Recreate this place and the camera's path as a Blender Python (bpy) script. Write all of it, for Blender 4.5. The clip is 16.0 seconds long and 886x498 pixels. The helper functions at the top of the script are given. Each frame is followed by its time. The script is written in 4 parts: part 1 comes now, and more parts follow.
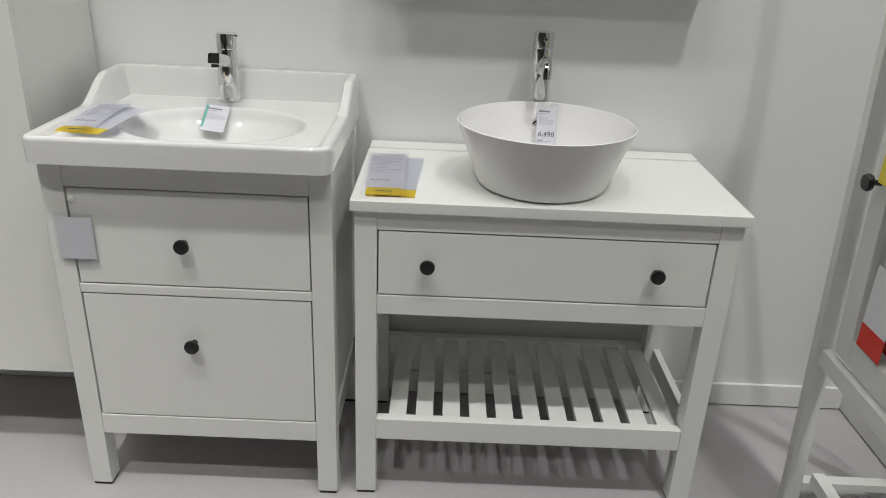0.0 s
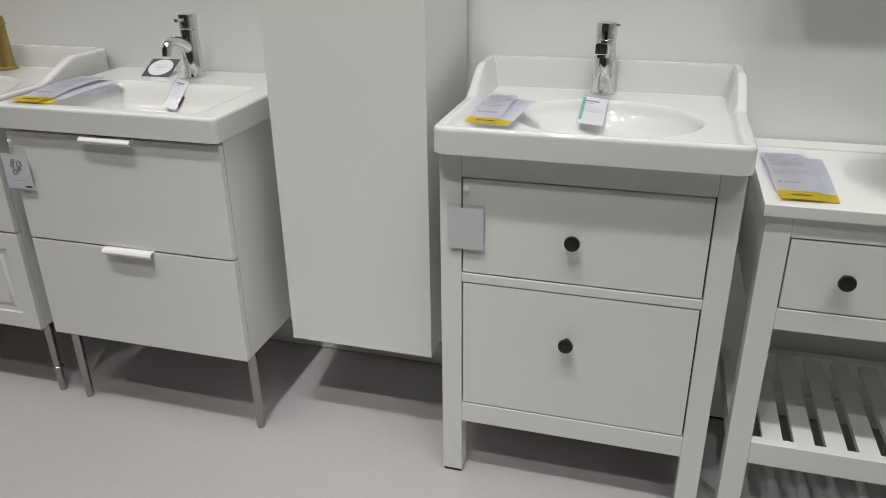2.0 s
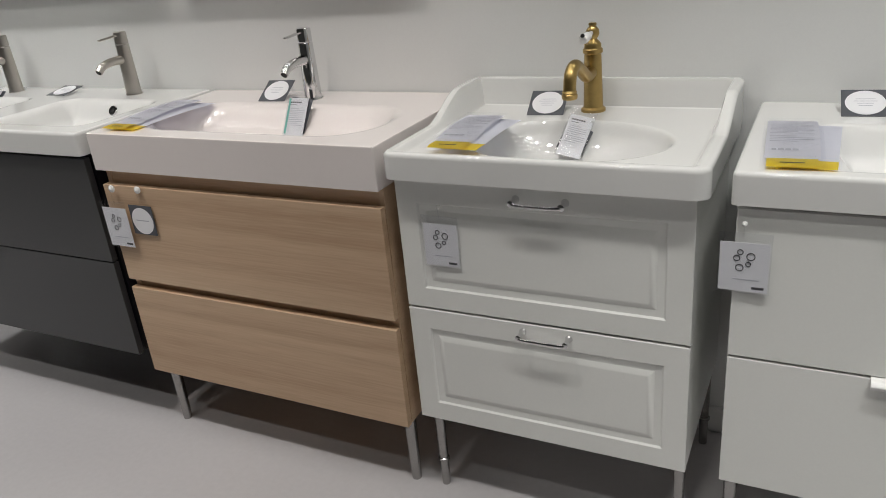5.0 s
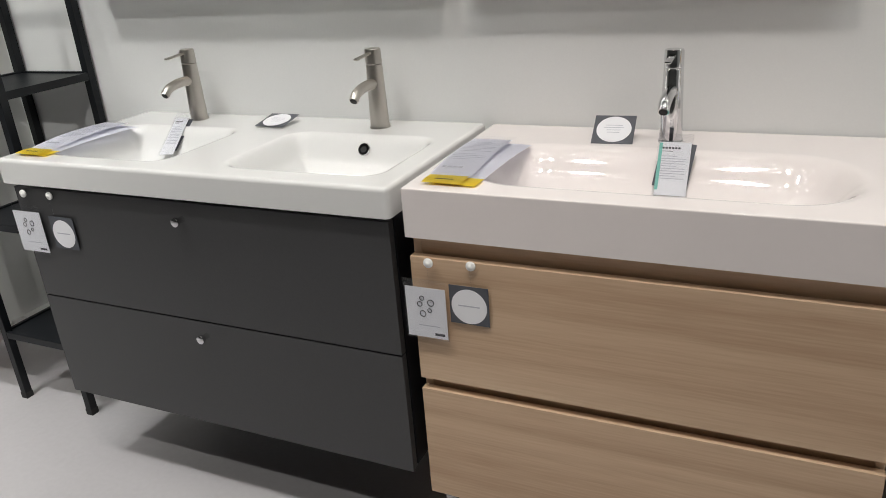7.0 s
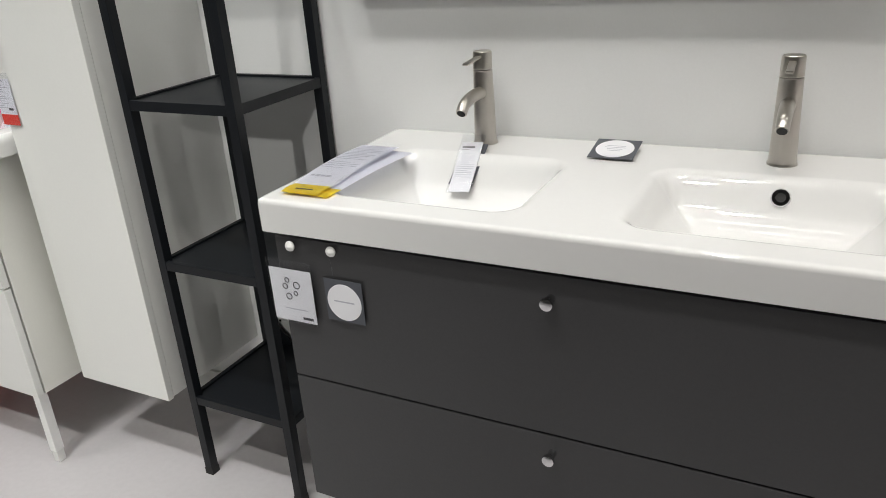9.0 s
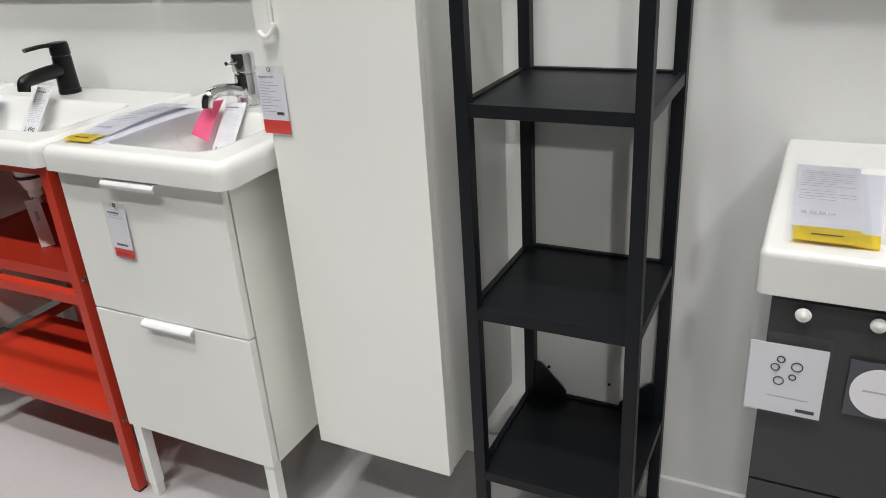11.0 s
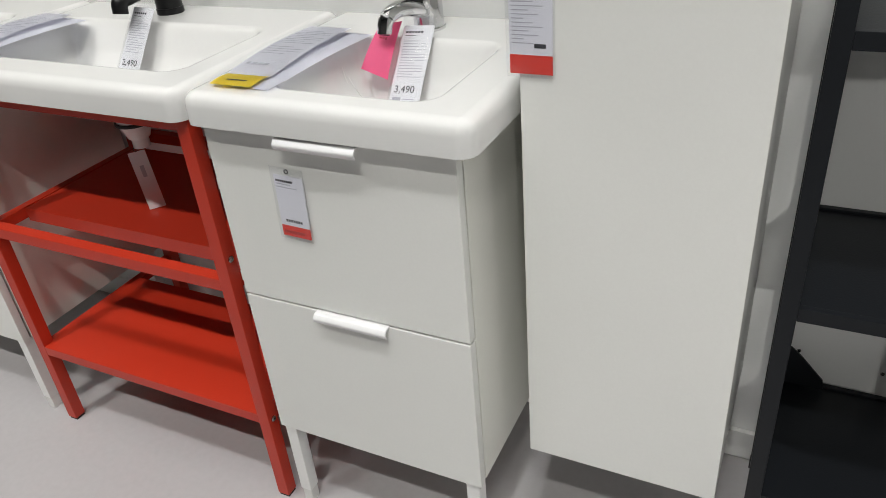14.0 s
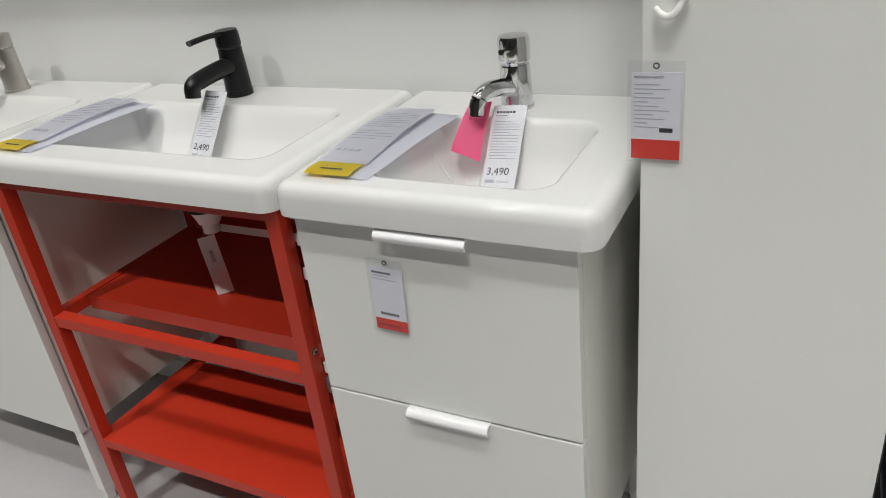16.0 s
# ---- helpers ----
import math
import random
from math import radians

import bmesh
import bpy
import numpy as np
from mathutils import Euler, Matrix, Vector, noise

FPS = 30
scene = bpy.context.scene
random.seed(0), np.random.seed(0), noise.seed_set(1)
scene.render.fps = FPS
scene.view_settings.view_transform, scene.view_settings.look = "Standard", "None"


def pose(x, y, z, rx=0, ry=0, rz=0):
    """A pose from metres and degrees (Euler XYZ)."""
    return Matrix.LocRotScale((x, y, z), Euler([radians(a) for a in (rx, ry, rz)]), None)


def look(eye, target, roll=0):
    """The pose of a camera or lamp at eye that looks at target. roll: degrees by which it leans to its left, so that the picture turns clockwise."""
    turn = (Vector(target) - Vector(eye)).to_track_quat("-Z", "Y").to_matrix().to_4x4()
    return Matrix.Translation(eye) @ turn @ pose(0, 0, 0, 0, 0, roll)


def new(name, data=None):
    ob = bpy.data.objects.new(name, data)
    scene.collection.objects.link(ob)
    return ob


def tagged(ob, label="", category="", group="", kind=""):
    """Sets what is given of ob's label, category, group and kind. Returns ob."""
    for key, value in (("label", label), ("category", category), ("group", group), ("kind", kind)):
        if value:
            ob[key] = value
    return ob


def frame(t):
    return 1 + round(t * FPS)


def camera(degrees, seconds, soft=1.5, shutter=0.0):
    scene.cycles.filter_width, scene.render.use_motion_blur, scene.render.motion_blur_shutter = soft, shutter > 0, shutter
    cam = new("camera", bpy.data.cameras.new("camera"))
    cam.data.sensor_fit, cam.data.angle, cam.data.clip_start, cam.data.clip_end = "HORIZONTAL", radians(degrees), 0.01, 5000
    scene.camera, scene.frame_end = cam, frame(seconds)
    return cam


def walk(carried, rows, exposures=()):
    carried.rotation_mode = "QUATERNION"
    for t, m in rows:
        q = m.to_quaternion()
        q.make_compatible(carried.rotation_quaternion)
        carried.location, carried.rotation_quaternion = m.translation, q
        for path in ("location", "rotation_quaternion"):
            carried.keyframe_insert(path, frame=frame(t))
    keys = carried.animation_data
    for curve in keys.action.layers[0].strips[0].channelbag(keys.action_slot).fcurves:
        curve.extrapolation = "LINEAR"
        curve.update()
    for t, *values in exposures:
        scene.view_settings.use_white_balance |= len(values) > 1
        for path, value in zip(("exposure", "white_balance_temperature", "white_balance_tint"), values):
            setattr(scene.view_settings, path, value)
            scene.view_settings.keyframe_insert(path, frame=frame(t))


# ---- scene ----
cam = camera(60.6, 16.0, soft=0.9)
PATH = [
    (0, (-0.525, 0.174, 1.295), (-0.517, 2.009, 0.5), 2.5),
    (0.5, (-0.598, 0.179, 1.288), (-0.698, 2.021, 0.515), 1.0),
    (1, (-0.708, 0.166, 1.275), (-0.949, 1.987, 0.485), 0.3),
    (1.5, (-0.774, 0.174, 1.284), (-1.135, 1.947, 0.433), 0.3),
    (2, (-0.918, 0.199, 1.272), (-1.432, 1.949, 0.451), -0.7),
    (2.5, (-1.124, 0.282, 1.288), (-1.819, 1.991, 0.515), -3.2),
    (3, (-1.334, 0.285, 1.27), (-2.082, 1.983, 0.525), -3.7),
    (3.5, (-1.582, 0.271, 1.285), (-2.304, 1.979, 0.536), -5.5),
    (4, (-1.801, 0.328, 1.28), (-2.56, 1.99, 0.467), -6.5),
    (4.5, (-2.076, 0.354, 1.276), (-2.936, 1.977, 0.485), -6.0),
    (4.7, (-2.175, 0.361, 1.268), (-3.043, 1.98, 0.477), -5.6),
    (6.8, (-3.213, 0.472, 1.276), (-4.025, 2.127, 0.501), -4.8),
    (7, (-3.309, 0.474, 1.288), (-4.113, 2.135, 0.518), -4.3),
    (7.5, (-3.53, 0.5, 1.265), (-4.317, 2.174, 0.505), -3.6),
    (8, (-3.776, 0.59, 1.287), (-4.611, 2.23, 0.504), -5.2),
    (8.2, (-3.846, 0.611, 1.282), (-4.711, 2.24, 0.509), -4.7),
    (10.3, (-4.633, 0.669, 1.282), (-5.504, 2.275, 0.469), -3.2),
    (10.5, (-4.716, 0.671, 1.267), (-5.599, 2.269, 0.449), -2.9),
    (11, (-4.948, 0.684, 1.275), (-5.793, 2.3, 0.454), -3.9),
    (11.5, (-5.101, 0.718, 1.28), (-5.913, 2.358, 0.474), -6.1),
    (12, (-5.274, 0.824, 1.297), (-6.164, 2.434, 0.513), -7.6),
    (12.5, (-5.384, 0.889, 1.29), (-6.293, 2.465, 0.459), -6.7),
    (13, (-5.5, 0.897, 1.269), (-6.343, 2.458, 0.345), -6.1),
    (13.5, (-5.597, 0.862, 1.254), (-6.339, 2.406, 0.222), -5.4),
    (14, (-5.484, 0.839, 1.251), (-6.296, 2.34, 0.208), -5.4),
    (14.5, (-5.41, 0.841, 1.259), (-6.353, 2.295, 0.26), -6.4),
    (15, (-5.408, 0.853, 1.272), (-6.367, 2.322, 0.312), -7.2),
    (15.5, (-5.468, 0.85, 1.263), (-6.394, 2.371, 0.354), -6.4),
    (16, (-5.636, 0.856, 1.276), (-6.499, 2.412, 0.362), -6.9),
]
# the camera brightens where dark goods fill its view
EXPOSURE = [(0, 0.12), (1.5, 0.06), (3, 0.20), (4.7, 0.16), (7, 0.36), (8.2, 0.36), (10.5, 0.30), (11.5, 0.36), (12.5, 0.16), (13, 0.10), (14, 0.17), (15, 0.11), (16, -0.03)]
walk(cam, [(t, look(eye, target, roll)) for t, eye, target, roll in PATH], EXPOSURE)

# ---------- light ----------
world = bpy.data.worlds.new("store_air")
world.use_nodes = True
world.node_tree.nodes["Background"].inputs[0].default_value = (0.9, 0.95, 1.0, 1)
world.node_tree.nodes["Background"].inputs[1].default_value = 0.004
scene.world = world


def lamp(name, eye, target, watts, size, colour, size_y=0.0, spread=180):
    data = bpy.data.lights.new(name, "AREA")
    data.energy, data.color, data.size = watts, colour, size
    data.shape = "RECTANGLE" if size_y else "DISK"
    if size_y:
        data.size_y = size_y
    data.spread = radians(spread)
    ob = new(name, data)
    ob.matrix_world = look(eye, target)
    return ob


TUBE_WATTS = 13
COOL, NEUTRAL, WARM = (0.98, 0.985, 0.97), (1.0, 0.98, 0.925), (1.0, 0.86, 0.77)
# track spots above the aisle, aimed at the display wall: place, colour, watts
for sx, colour, watts in ((0.55, COOL, 5.4), (-0.45, COOL, 2.4), (-1.5, COOL, 4.4), (-2.5, NEUTRAL, 2.3), (-3.6, WARM, 2.3), (-4.6, COOL, 2.6), (-5.6, COOL, 4.0), (-7.4, COOL, 2.4)):
    lamp("track_spot", (sx, 0.4, 4.4), (sx - 0.1, 1.8, 0.3), watts, 0.20, colour, spread=64)
# fill floods added across the aisle to brighten the fronts, no known fixtures
for sx, tx, watts, spread in ((0.6, 0.4, 2.6, 56), (-1.45, -1.62, 1.7, 32), (-3.6, -3.9, 1.3, 56), (-4.9, -5.5, 3.0, 56), (-5.5, -7.0, 3.6, 56), (-7.7, -7.4, 4.2, 44)):
    lamp("front_fill", (sx, -0.75, 4.4), (tx, 1.75, 0.25), watts, 0.12, NEUTRAL, spread=spread)
# a narrow fill lamp added across the aisle to brighten the metal shelf's surroundings
lamp("shelf_fill", (-3.7, -2.6, 2.9), (-5.5, 2.0, 0.55), 0.52, 0.14, NEUTRAL, spread=20)
# fill lamps added over the walkway to brighten the floor, no known fixtures
for sx, watts in ((-1.9, 1.0), (-3.5, 2.4), (-5.3, 3.0), (-6.9, 2.8)):
    lamp("floor_fill", (sx, 0.5, 4.5), (sx, 0.6, 0), watts, 0.14, COOL, spread=60)
# long ceiling tubes in parallel rows over the aisle and beyond the partition
for ty in (3.05, 2.75, 2.48, 1.60, 1.40, 1.15, 0.88, 0.58):
    lamp("ceiling_tube", (-4.0, ty, 3.9), (-4.0, ty + 0.001, 0), TUBE_WATTS, 12.0, NEUTRAL, size_y=0.018)

# ---------- materials ----------


def mat(name, colour, rough=0.4, metal=0.0, vary=0.03, scale=6.0, fine=90.0, bump=0.0, stretch=(1, 1, 1), coat=0.0, spec=0.5):
    m = bpy.data.materials.new(name)
    m.use_nodes = True
    n, link = m.node_tree.nodes, m.node_tree.links
    b = n["Principled BSDF"]
    b.inputs["Metallic"].default_value = metal
    b.inputs["Coat Weight"].default_value = coat
    b.inputs["Coat Roughness"].default_value = 0.06
    b.inputs["Specular IOR Level"].default_value = spec
    tc, mp = n.new("ShaderNodeTexCoord"), n.new("ShaderNodeMapping")
    mp.inputs["Scale"].default_value = stretch
    link.new(tc.outputs["Object"], mp.inputs["Vector"])
    big, small = n.new("ShaderNodeTexNoise"), n.new("ShaderNodeTexNoise")
    big.inputs["Scale"].default_value, small.inputs["Scale"].default_value = scale, fine
    big.inputs["Detail"].default_value, small.inputs["Detail"].default_value = 4, 3
    for t in (big, small):
        link.new(mp.outputs["Vector"], t.inputs["Vector"])
    mixed = n.new("ShaderNodeMix")
    mixed.inputs["Factor"].default_value = 0.4
    link.new(big.outputs["Fac"], mixed.inputs["A"])
    link.new(small.outputs["Fac"], mixed.inputs["B"])
    ramp = n.new("ShaderNodeValToRGB")
    ramp.color_ramp.elements[0].position, ramp.color_ramp.elements[1].position = 0.3, 0.7
    ramp.color_ramp.elements[0].color = (*[max(c * (1 - vary), 0) for c in colour], 1)
    ramp.color_ramp.elements[1].color = (*[min(c * (1 + vary), 1) for c in colour], 1)
    link.new(mixed.outputs["Result"], ramp.inputs["Fac"])
    link.new(ramp.outputs["Color"], b.inputs["Base Color"])
    rr = n.new("ShaderNodeMapRange")
    rr.inputs["To Min"].default_value, rr.inputs["To Max"].default_value = max(rough * 0.82, 0.01), min(rough * 1.18, 1)
    link.new(big.outputs["Fac"], rr.inputs["Value"])
    link.new(rr.outputs["Result"], b.inputs["Roughness"])
    if bump:
        bp = n.new("ShaderNodeBump")
        bp.inputs["Strength"].default_value, bp.inputs["Distance"].default_value = 0.5, bump
        link.new(small.outputs["Fac"], bp.inputs["Height"])
        link.new(bp.outputs["Normal"], b.inputs["Normal"])
    return m


def clear_plastic(name, gloss, tint):
    m = bpy.data.materials.new(name)
    m.use_nodes = True
    n, link = m.node_tree.nodes, m.node_tree.links
    n.remove(n["Principled BSDF"])
    clear, shine, mix = n.new("ShaderNodeBsdfTransparent"), n.new("ShaderNodeBsdfGlossy"), n.new("ShaderNodeMixShader")
    clear.inputs["Color"].default_value = tint
    shine.inputs["Roughness"].default_value = 0.10
    mix.inputs["Fac"].default_value = gloss
    link.new(clear.outputs["BSDF"], mix.inputs[1])
    link.new(shine.outputs["BSDF"], mix.inputs[2])
    link.new(mix.outputs["Shader"], n["Material Output"].inputs["Surface"])
    return m


WALL = mat("wall_paint", (0.77, 0.775, 0.77), 0.42, vary=0.02, scale=1.3, fine=240, bump=0.00012, spec=0.4)
FLOOR = mat("vinyl_floor", (0.455, 0.44, 0.45), 0.32, vary=0.06, scale=1.6, fine=60, bump=0.0005)
CEIL = mat("ceiling_paint", (0.10, 0.10, 0.10), 0.8, vary=0.04)
# dark colour stands in for the dim store beyond and keeps ambient light low
DISTANT = mat("dark_enclosure", (0.12, 0.125, 0.12), 0.7, vary=0.15, scale=0.8)
TRIM = mat("trim_paint", (0.80, 0.80, 0.79), 0.4, vary=0.02)
CERAMIC = mat("glazed_ceramic", (0.73, 0.73, 0.72), 0.032, vary=0.012, coat=0.3)
BLUSH = mat("warm_ceramic", (0.80, 0.745, 0.73), 0.032, vary=0.012, coat=0.3)
STONE = mat("matt_basin", (0.80, 0.79, 0.785), 0.22, vary=0.015)
LACQUER = mat("white_lacquer", (0.79, 0.795, 0.77), 0.33, vary=0.018, scale=3, fine=160, bump=0.0003)
FOIL = mat("white_foil", (0.78, 0.785, 0.76), 0.38, vary=0.018, scale=2, fine=200, bump=0.0003)
IVORY = mat("ivory_foil", (0.80, 0.80, 0.75), 0.4, vary=0.02, scale=2, fine=200)
EDGE = mat("white_edge_band", (0.83, 0.83, 0.82), 0.35)
SLATE = mat("dark_grey_foil", (0.043, 0.043, 0.045), 0.34, vary=0.10, scale=2, fine=220, bump=0.0004, spec=0.5)
NAVY = mat("near_black_carcass", (0.010, 0.011, 0.016), 0.45, vary=0.1)
BLACK = mat("black_powder_coat", (0.006, 0.0075, 0.010), 0.44, vary=0.15, scale=5, fine=300, bump=0.0004, spec=0.32)
RED = mat("red_powder_coat", (0.50, 0.032, 0.012), 0.40, vary=0.05, scale=4, fine=300, bump=0.0004)
CHROME = mat("chrome", (0.72, 0.72, 0.73), 0.05, 1.0, vary=0.02)
STEEL = mat("steel_leg", (0.38, 0.37, 0.36), 0.26, 1.0, vary=0.04)
NICKEL = mat("brushed_nickel", (0.55, 0.52, 0.48), 0.30, 1.0, vary=0.05, fine=200, stretch=(1, 1, 0.1))
BRASS = mat("aged_brass", (0.44, 0.31, 0.12), 0.33, 1.0, vary=0.10, scale=30)
ALU = mat("pale_painted_aluminium", (0.84, 0.84, 0.85), 0.34, 0.15, vary=0.02)
MATTBLACK = mat("matt_black_tap", (0.006, 0.006, 0.007), 0.30, vary=0.1, spec=0.35)
KNOB = mat("black_knob", (0.012, 0.011, 0.011), 0.35, vary=0.1)
PORCELAIN = mat("porcelain", (0.84, 0.84, 0.84), 0.1)
PAPER = mat("paper", (0.82, 0.82, 0.88), 0.6, vary=0.02)
PAPER2 = mat("cool_paper", (0.76, 0.77, 0.85), 0.6, vary=0.02)
CARD = mat("white_card", (0.80, 0.80, 0.83), 0.5, vary=0.01)
GREYCARD = mat("grey_card_back", (0.72, 0.71, 0.74), 0.6, vary=0.02)
YELLOW = mat("yellow_print", (0.86, 0.68, 0.05), 0.5, vary=0.03)
PINK = mat("pink_print", (0.92, 0.17, 0.36), 0.5, vary=0.03)
REDCARD = mat("red_print", (0.74, 0.05, 0.035), 0.5, vary=0.03)
GREEN = mat("green_print", (0.20, 0.52, 0.45), 0.5, vary=0.03)
INK = mat("ink", (0.05, 0.05, 0.06), 0.6)
REDINK = mat("dark_red_ink", (0.45, 0.03, 0.025), 0.6)
GREYINK = mat("grey_ink", (0.46, 0.46, 0.52), 0.6)
DARKCARD = mat("dark_card", (0.075, 0.08, 0.095), 0.5, vary=0.05)
RUBBER = mat("rubber_foot", (0.015, 0.015, 0.015), 0.7)
# near-black colour that stands in for the shade inside drawer gaps
GAPSHADE = mat("painted_gap_shade", (0.02, 0.02, 0.02), 0.8)
PLUG = mat("white_plastic", (0.82, 0.82, 0.80), 0.25)
SLEEVE = clear_plastic("clear_sleeve", 0.030, (0.965, 0.968, 0.975, 1))
MIRROR = mat("mirror_glass", (0.86, 0.88, 0.87), 0.01, 1.0, vary=0.0)


def oak():
    m = bpy.data.materials.new("oak_effect_foil")
    m.use_nodes = True
    n, link = m.node_tree.nodes, m.node_tree.links
    b = n["Principled BSDF"]
    tc, mp = n.new("ShaderNodeTexCoord"), n.new("ShaderNodeMapping")
    mp.inputs["Scale"].default_value = (0.26, 7, 7)
    link.new(tc.outputs["Object"], mp.inputs["Vector"])
    big, fine, flame = n.new("ShaderNodeTexNoise"), n.new("ShaderNodeTexNoise"), n.new("ShaderNodeTexWave")
    big.inputs["Scale"].default_value, big.inputs["Detail"].default_value, big.inputs["Distortion"].default_value = 1.3, 7, 0.5
    fine.inputs["Scale"].default_value, fine.inputs["Detail"].default_value = 34, 5
    flame.wave_type, flame.bands_direction = "BANDS", "Z"
    flame.inputs["Scale"].default_value, flame.inputs["Distortion"].default_value, flame.inputs["Detail"].default_value = 0.9, 3.0, 4
    flame.inputs["Detail Scale"].default_value = 0.6
    for t in (big, fine, flame):
        link.new(mp.outputs["Vector"], t.inputs["Vector"])
    m1, m2 = n.new("ShaderNodeMix"), n.new("ShaderNodeMix")
    m1.inputs["Factor"].default_value, m2.inputs["Factor"].default_value = 0.05, 0.26
    link.new(big.outputs["Fac"], m1.inputs["A"])
    link.new(flame.outputs["Fac"], m1.inputs["B"])
    link.new(m1.outputs["Result"], m2.inputs["A"])
    link.new(fine.outputs["Fac"], m2.inputs["B"])
    ramp = n.new("ShaderNodeValToRGB")
    e = ramp.color_ramp.elements
    e[0].position, e[0].color = 0.30, (0.40, 0.258, 0.158, 1)
    e[1].position, e[1].color = 0.70, (0.67, 0.495, 0.340, 1)
    mid = e.new(0.5)
    mid.color = (0.555, 0.388, 0.254, 1)
    link.new(m2.outputs["Result"], ramp.inputs["Fac"])
    link.new(ramp.outputs["Color"], b.inputs["Base Color"])
    b.inputs["Roughness"].default_value = 0.42
    bp = n.new("ShaderNodeBump")
    bp.inputs["Strength"].default_value, bp.inputs["Distance"].default_value = 0.35, 0.0006
    link.new(fine.outputs["Fac"], bp.inputs["Height"])
    link.new(bp.outputs["Normal"], b.inputs["Normal"])
    return m


OAK = oak()

# ---------- building helpers ----------


def thing(name, base, label, category, group="", kind=""):
    ob = new(name)
    ob.empty_display_size = 0.05
    ob.location = base
    return tagged(ob, label, category, group, kind)


def part(name, bm, material, parent=None, label="", smooth=40, weighted=True):
    """Links a bmesh in world metres as one mesh object under a thing or part."""
    shift, p = Vector(), parent
    while p:
        shift += p.location
        p = p.parent
    bmesh.ops.translate(bm, verts=bm.verts, vec=-shift)
    me = bpy.data.meshes.new(name)
    bm.to_mesh(me)
    bm.free()
    me.materials.append(material)
    me.shade_smooth()
    me.set_sharp_from_angle(angle=radians(smooth))
    ob = new(name, me)
    ob.parent = parent
    if weighted:
        ob.modifiers.new("weighted_normals", "WEIGHTED_NORMAL").keep_sharp = True
    return tagged(ob, label)


def box(x0, x1, y0, y1, z0, z1, bevel=0.0015, seg=2, bm=None):
    own = bmesh.new()
    bmesh.ops.create_cube(own, size=1)
    bmesh.ops.scale(own, verts=own.verts, vec=(x1 - x0, y1 - y0, z1 - z0))
    bmesh.ops.translate(own, verts=own.verts, vec=((x0 + x1) / 2, (y0 + y1) / 2, (z0 + z1) / 2))
    if bevel:
        bmesh.ops.bevel(own, geom=own.edges[:], offset=bevel, segments=seg, profile=0.5, affect="EDGES")
    if bm is None:
        return own
    return join(bm, own)


def join(bm, other):
    me = bpy.data.meshes.new("scratch")
    other.to_mesh(me)
    other.free()
    bm.from_mesh(me)
    bpy.data.meshes.remove(me)
    return bm


def beam(a, b, w, d, bevel=0.0015, bm=None):
    """A bar of section w x d from a to b."""
    a, b = Vector(a), Vector(b)
    own = box(-w / 2, w / 2, -d / 2, d / 2, 0, (b - a).length, bevel)
    turn = (b - a).to_track_quat("Z", "Y").to_matrix().to_4x4()
    bmesh.ops.transform(own, matrix=Matrix.Translation(a) @ turn, verts=own.verts)
    return own if bm is None else join(bm, own)


def lathe(profile, centre=(0, 0, 0), seg=32, m=None, bm=None):
    """Spins (radius, height) pairs about z."""
    own = bmesh.new()
    rings = []
    for r, z in profile:
        if r < 1e-6:
            rings.append([own.verts.new((0, 0, z))])
        else:
            rings.append([own.verts.new((r * math.cos(2 * math.pi * i / seg), r * math.sin(2 * math.pi * i / seg), z)) for i in range(seg)])
    for a, b in zip(rings, rings[1:]):
        for i in range(seg):
            j = (i + 1) % seg
            if len(a) == 1 and len(b) == 1:
                continue
            if len(a) == 1:
                own.faces.new((a[0], b[j], b[i]))
            elif len(b) == 1:
                own.faces.new((a[i], a[j], b[0]))
            else:
                own.faces.new((a[i], a[j], b[j], b[i]))
    bmesh.ops.recalc_face_normals(own, faces=own.faces)
    if m is not None:
        bmesh.ops.transform(own, matrix=m, verts=own.verts)
    bmesh.ops.translate(own, verts=own.verts, vec=centre)
    return own if bm is None else join(bm, own)


def tube(points, radii, seg=18, flat=1.0, bm=None):
    """A swept pipe through points with a radius at each; flat squashes its section."""
    own = bmesh.new()
    pts = [Vector(p) for p in points]
    rings = []
    for i, p in enumerate(pts):
        d = (pts[min(i + 1, len(pts) - 1)] - pts[max(i - 1, 0)]).normalized()
        side = d.cross(Vector((0, 0, 1)))
        side = side.normalized() if side.length > 1e-3 else Vector((1, 0, 0))
        if abs(d.x) < 0.2:
            side = Vector((1, 0, 0))
        up = side.cross(d).normalized()
        rings.append([own.verts.new(p + radii[i] * (side * math.cos(2 * math.pi * k / seg) + up * flat * math.sin(2 * math.pi * k / seg))) for k in range(seg)])
    for a, b in zip(rings, rings[1:]):
        for k in range(seg):
            own.faces.new((a[k], a[(k + 1) % seg], b[(k + 1) % seg], b[k]))
    own.faces.new(rings[0])
    own.faces.new(rings[-1])
    bmesh.ops.recalc_face_normals(own, faces=own.faces)
    return own if bm is None else join(bm, own)


def arc(points, n=8):
    """Smooth points through a few control points (Catmull-Rom)."""
    p = [Vector(q) for q in points]
    p = [2 * p[0] - p[1], *p, 2 * p[-1] - p[-2]]
    out = []
    for i in range(1, len(p) - 2):
        for k in range(n):
            t = k / n
            a, b, c, d = p[i - 1], p[i], p[i + 1], p[i + 2]
            out.append(0.5 * ((2 * b) + (c - a) * t + (2 * a - 5 * b + 4 * c - d) * t * t + (3 * b - a - 3 * c + d) * t ** 3))
    return out + [p[-2]]


def step(a, b, v):
    t = min(max((v - a) / (b - a), 0), 1)
    return t * t * (3 - 2 * t)


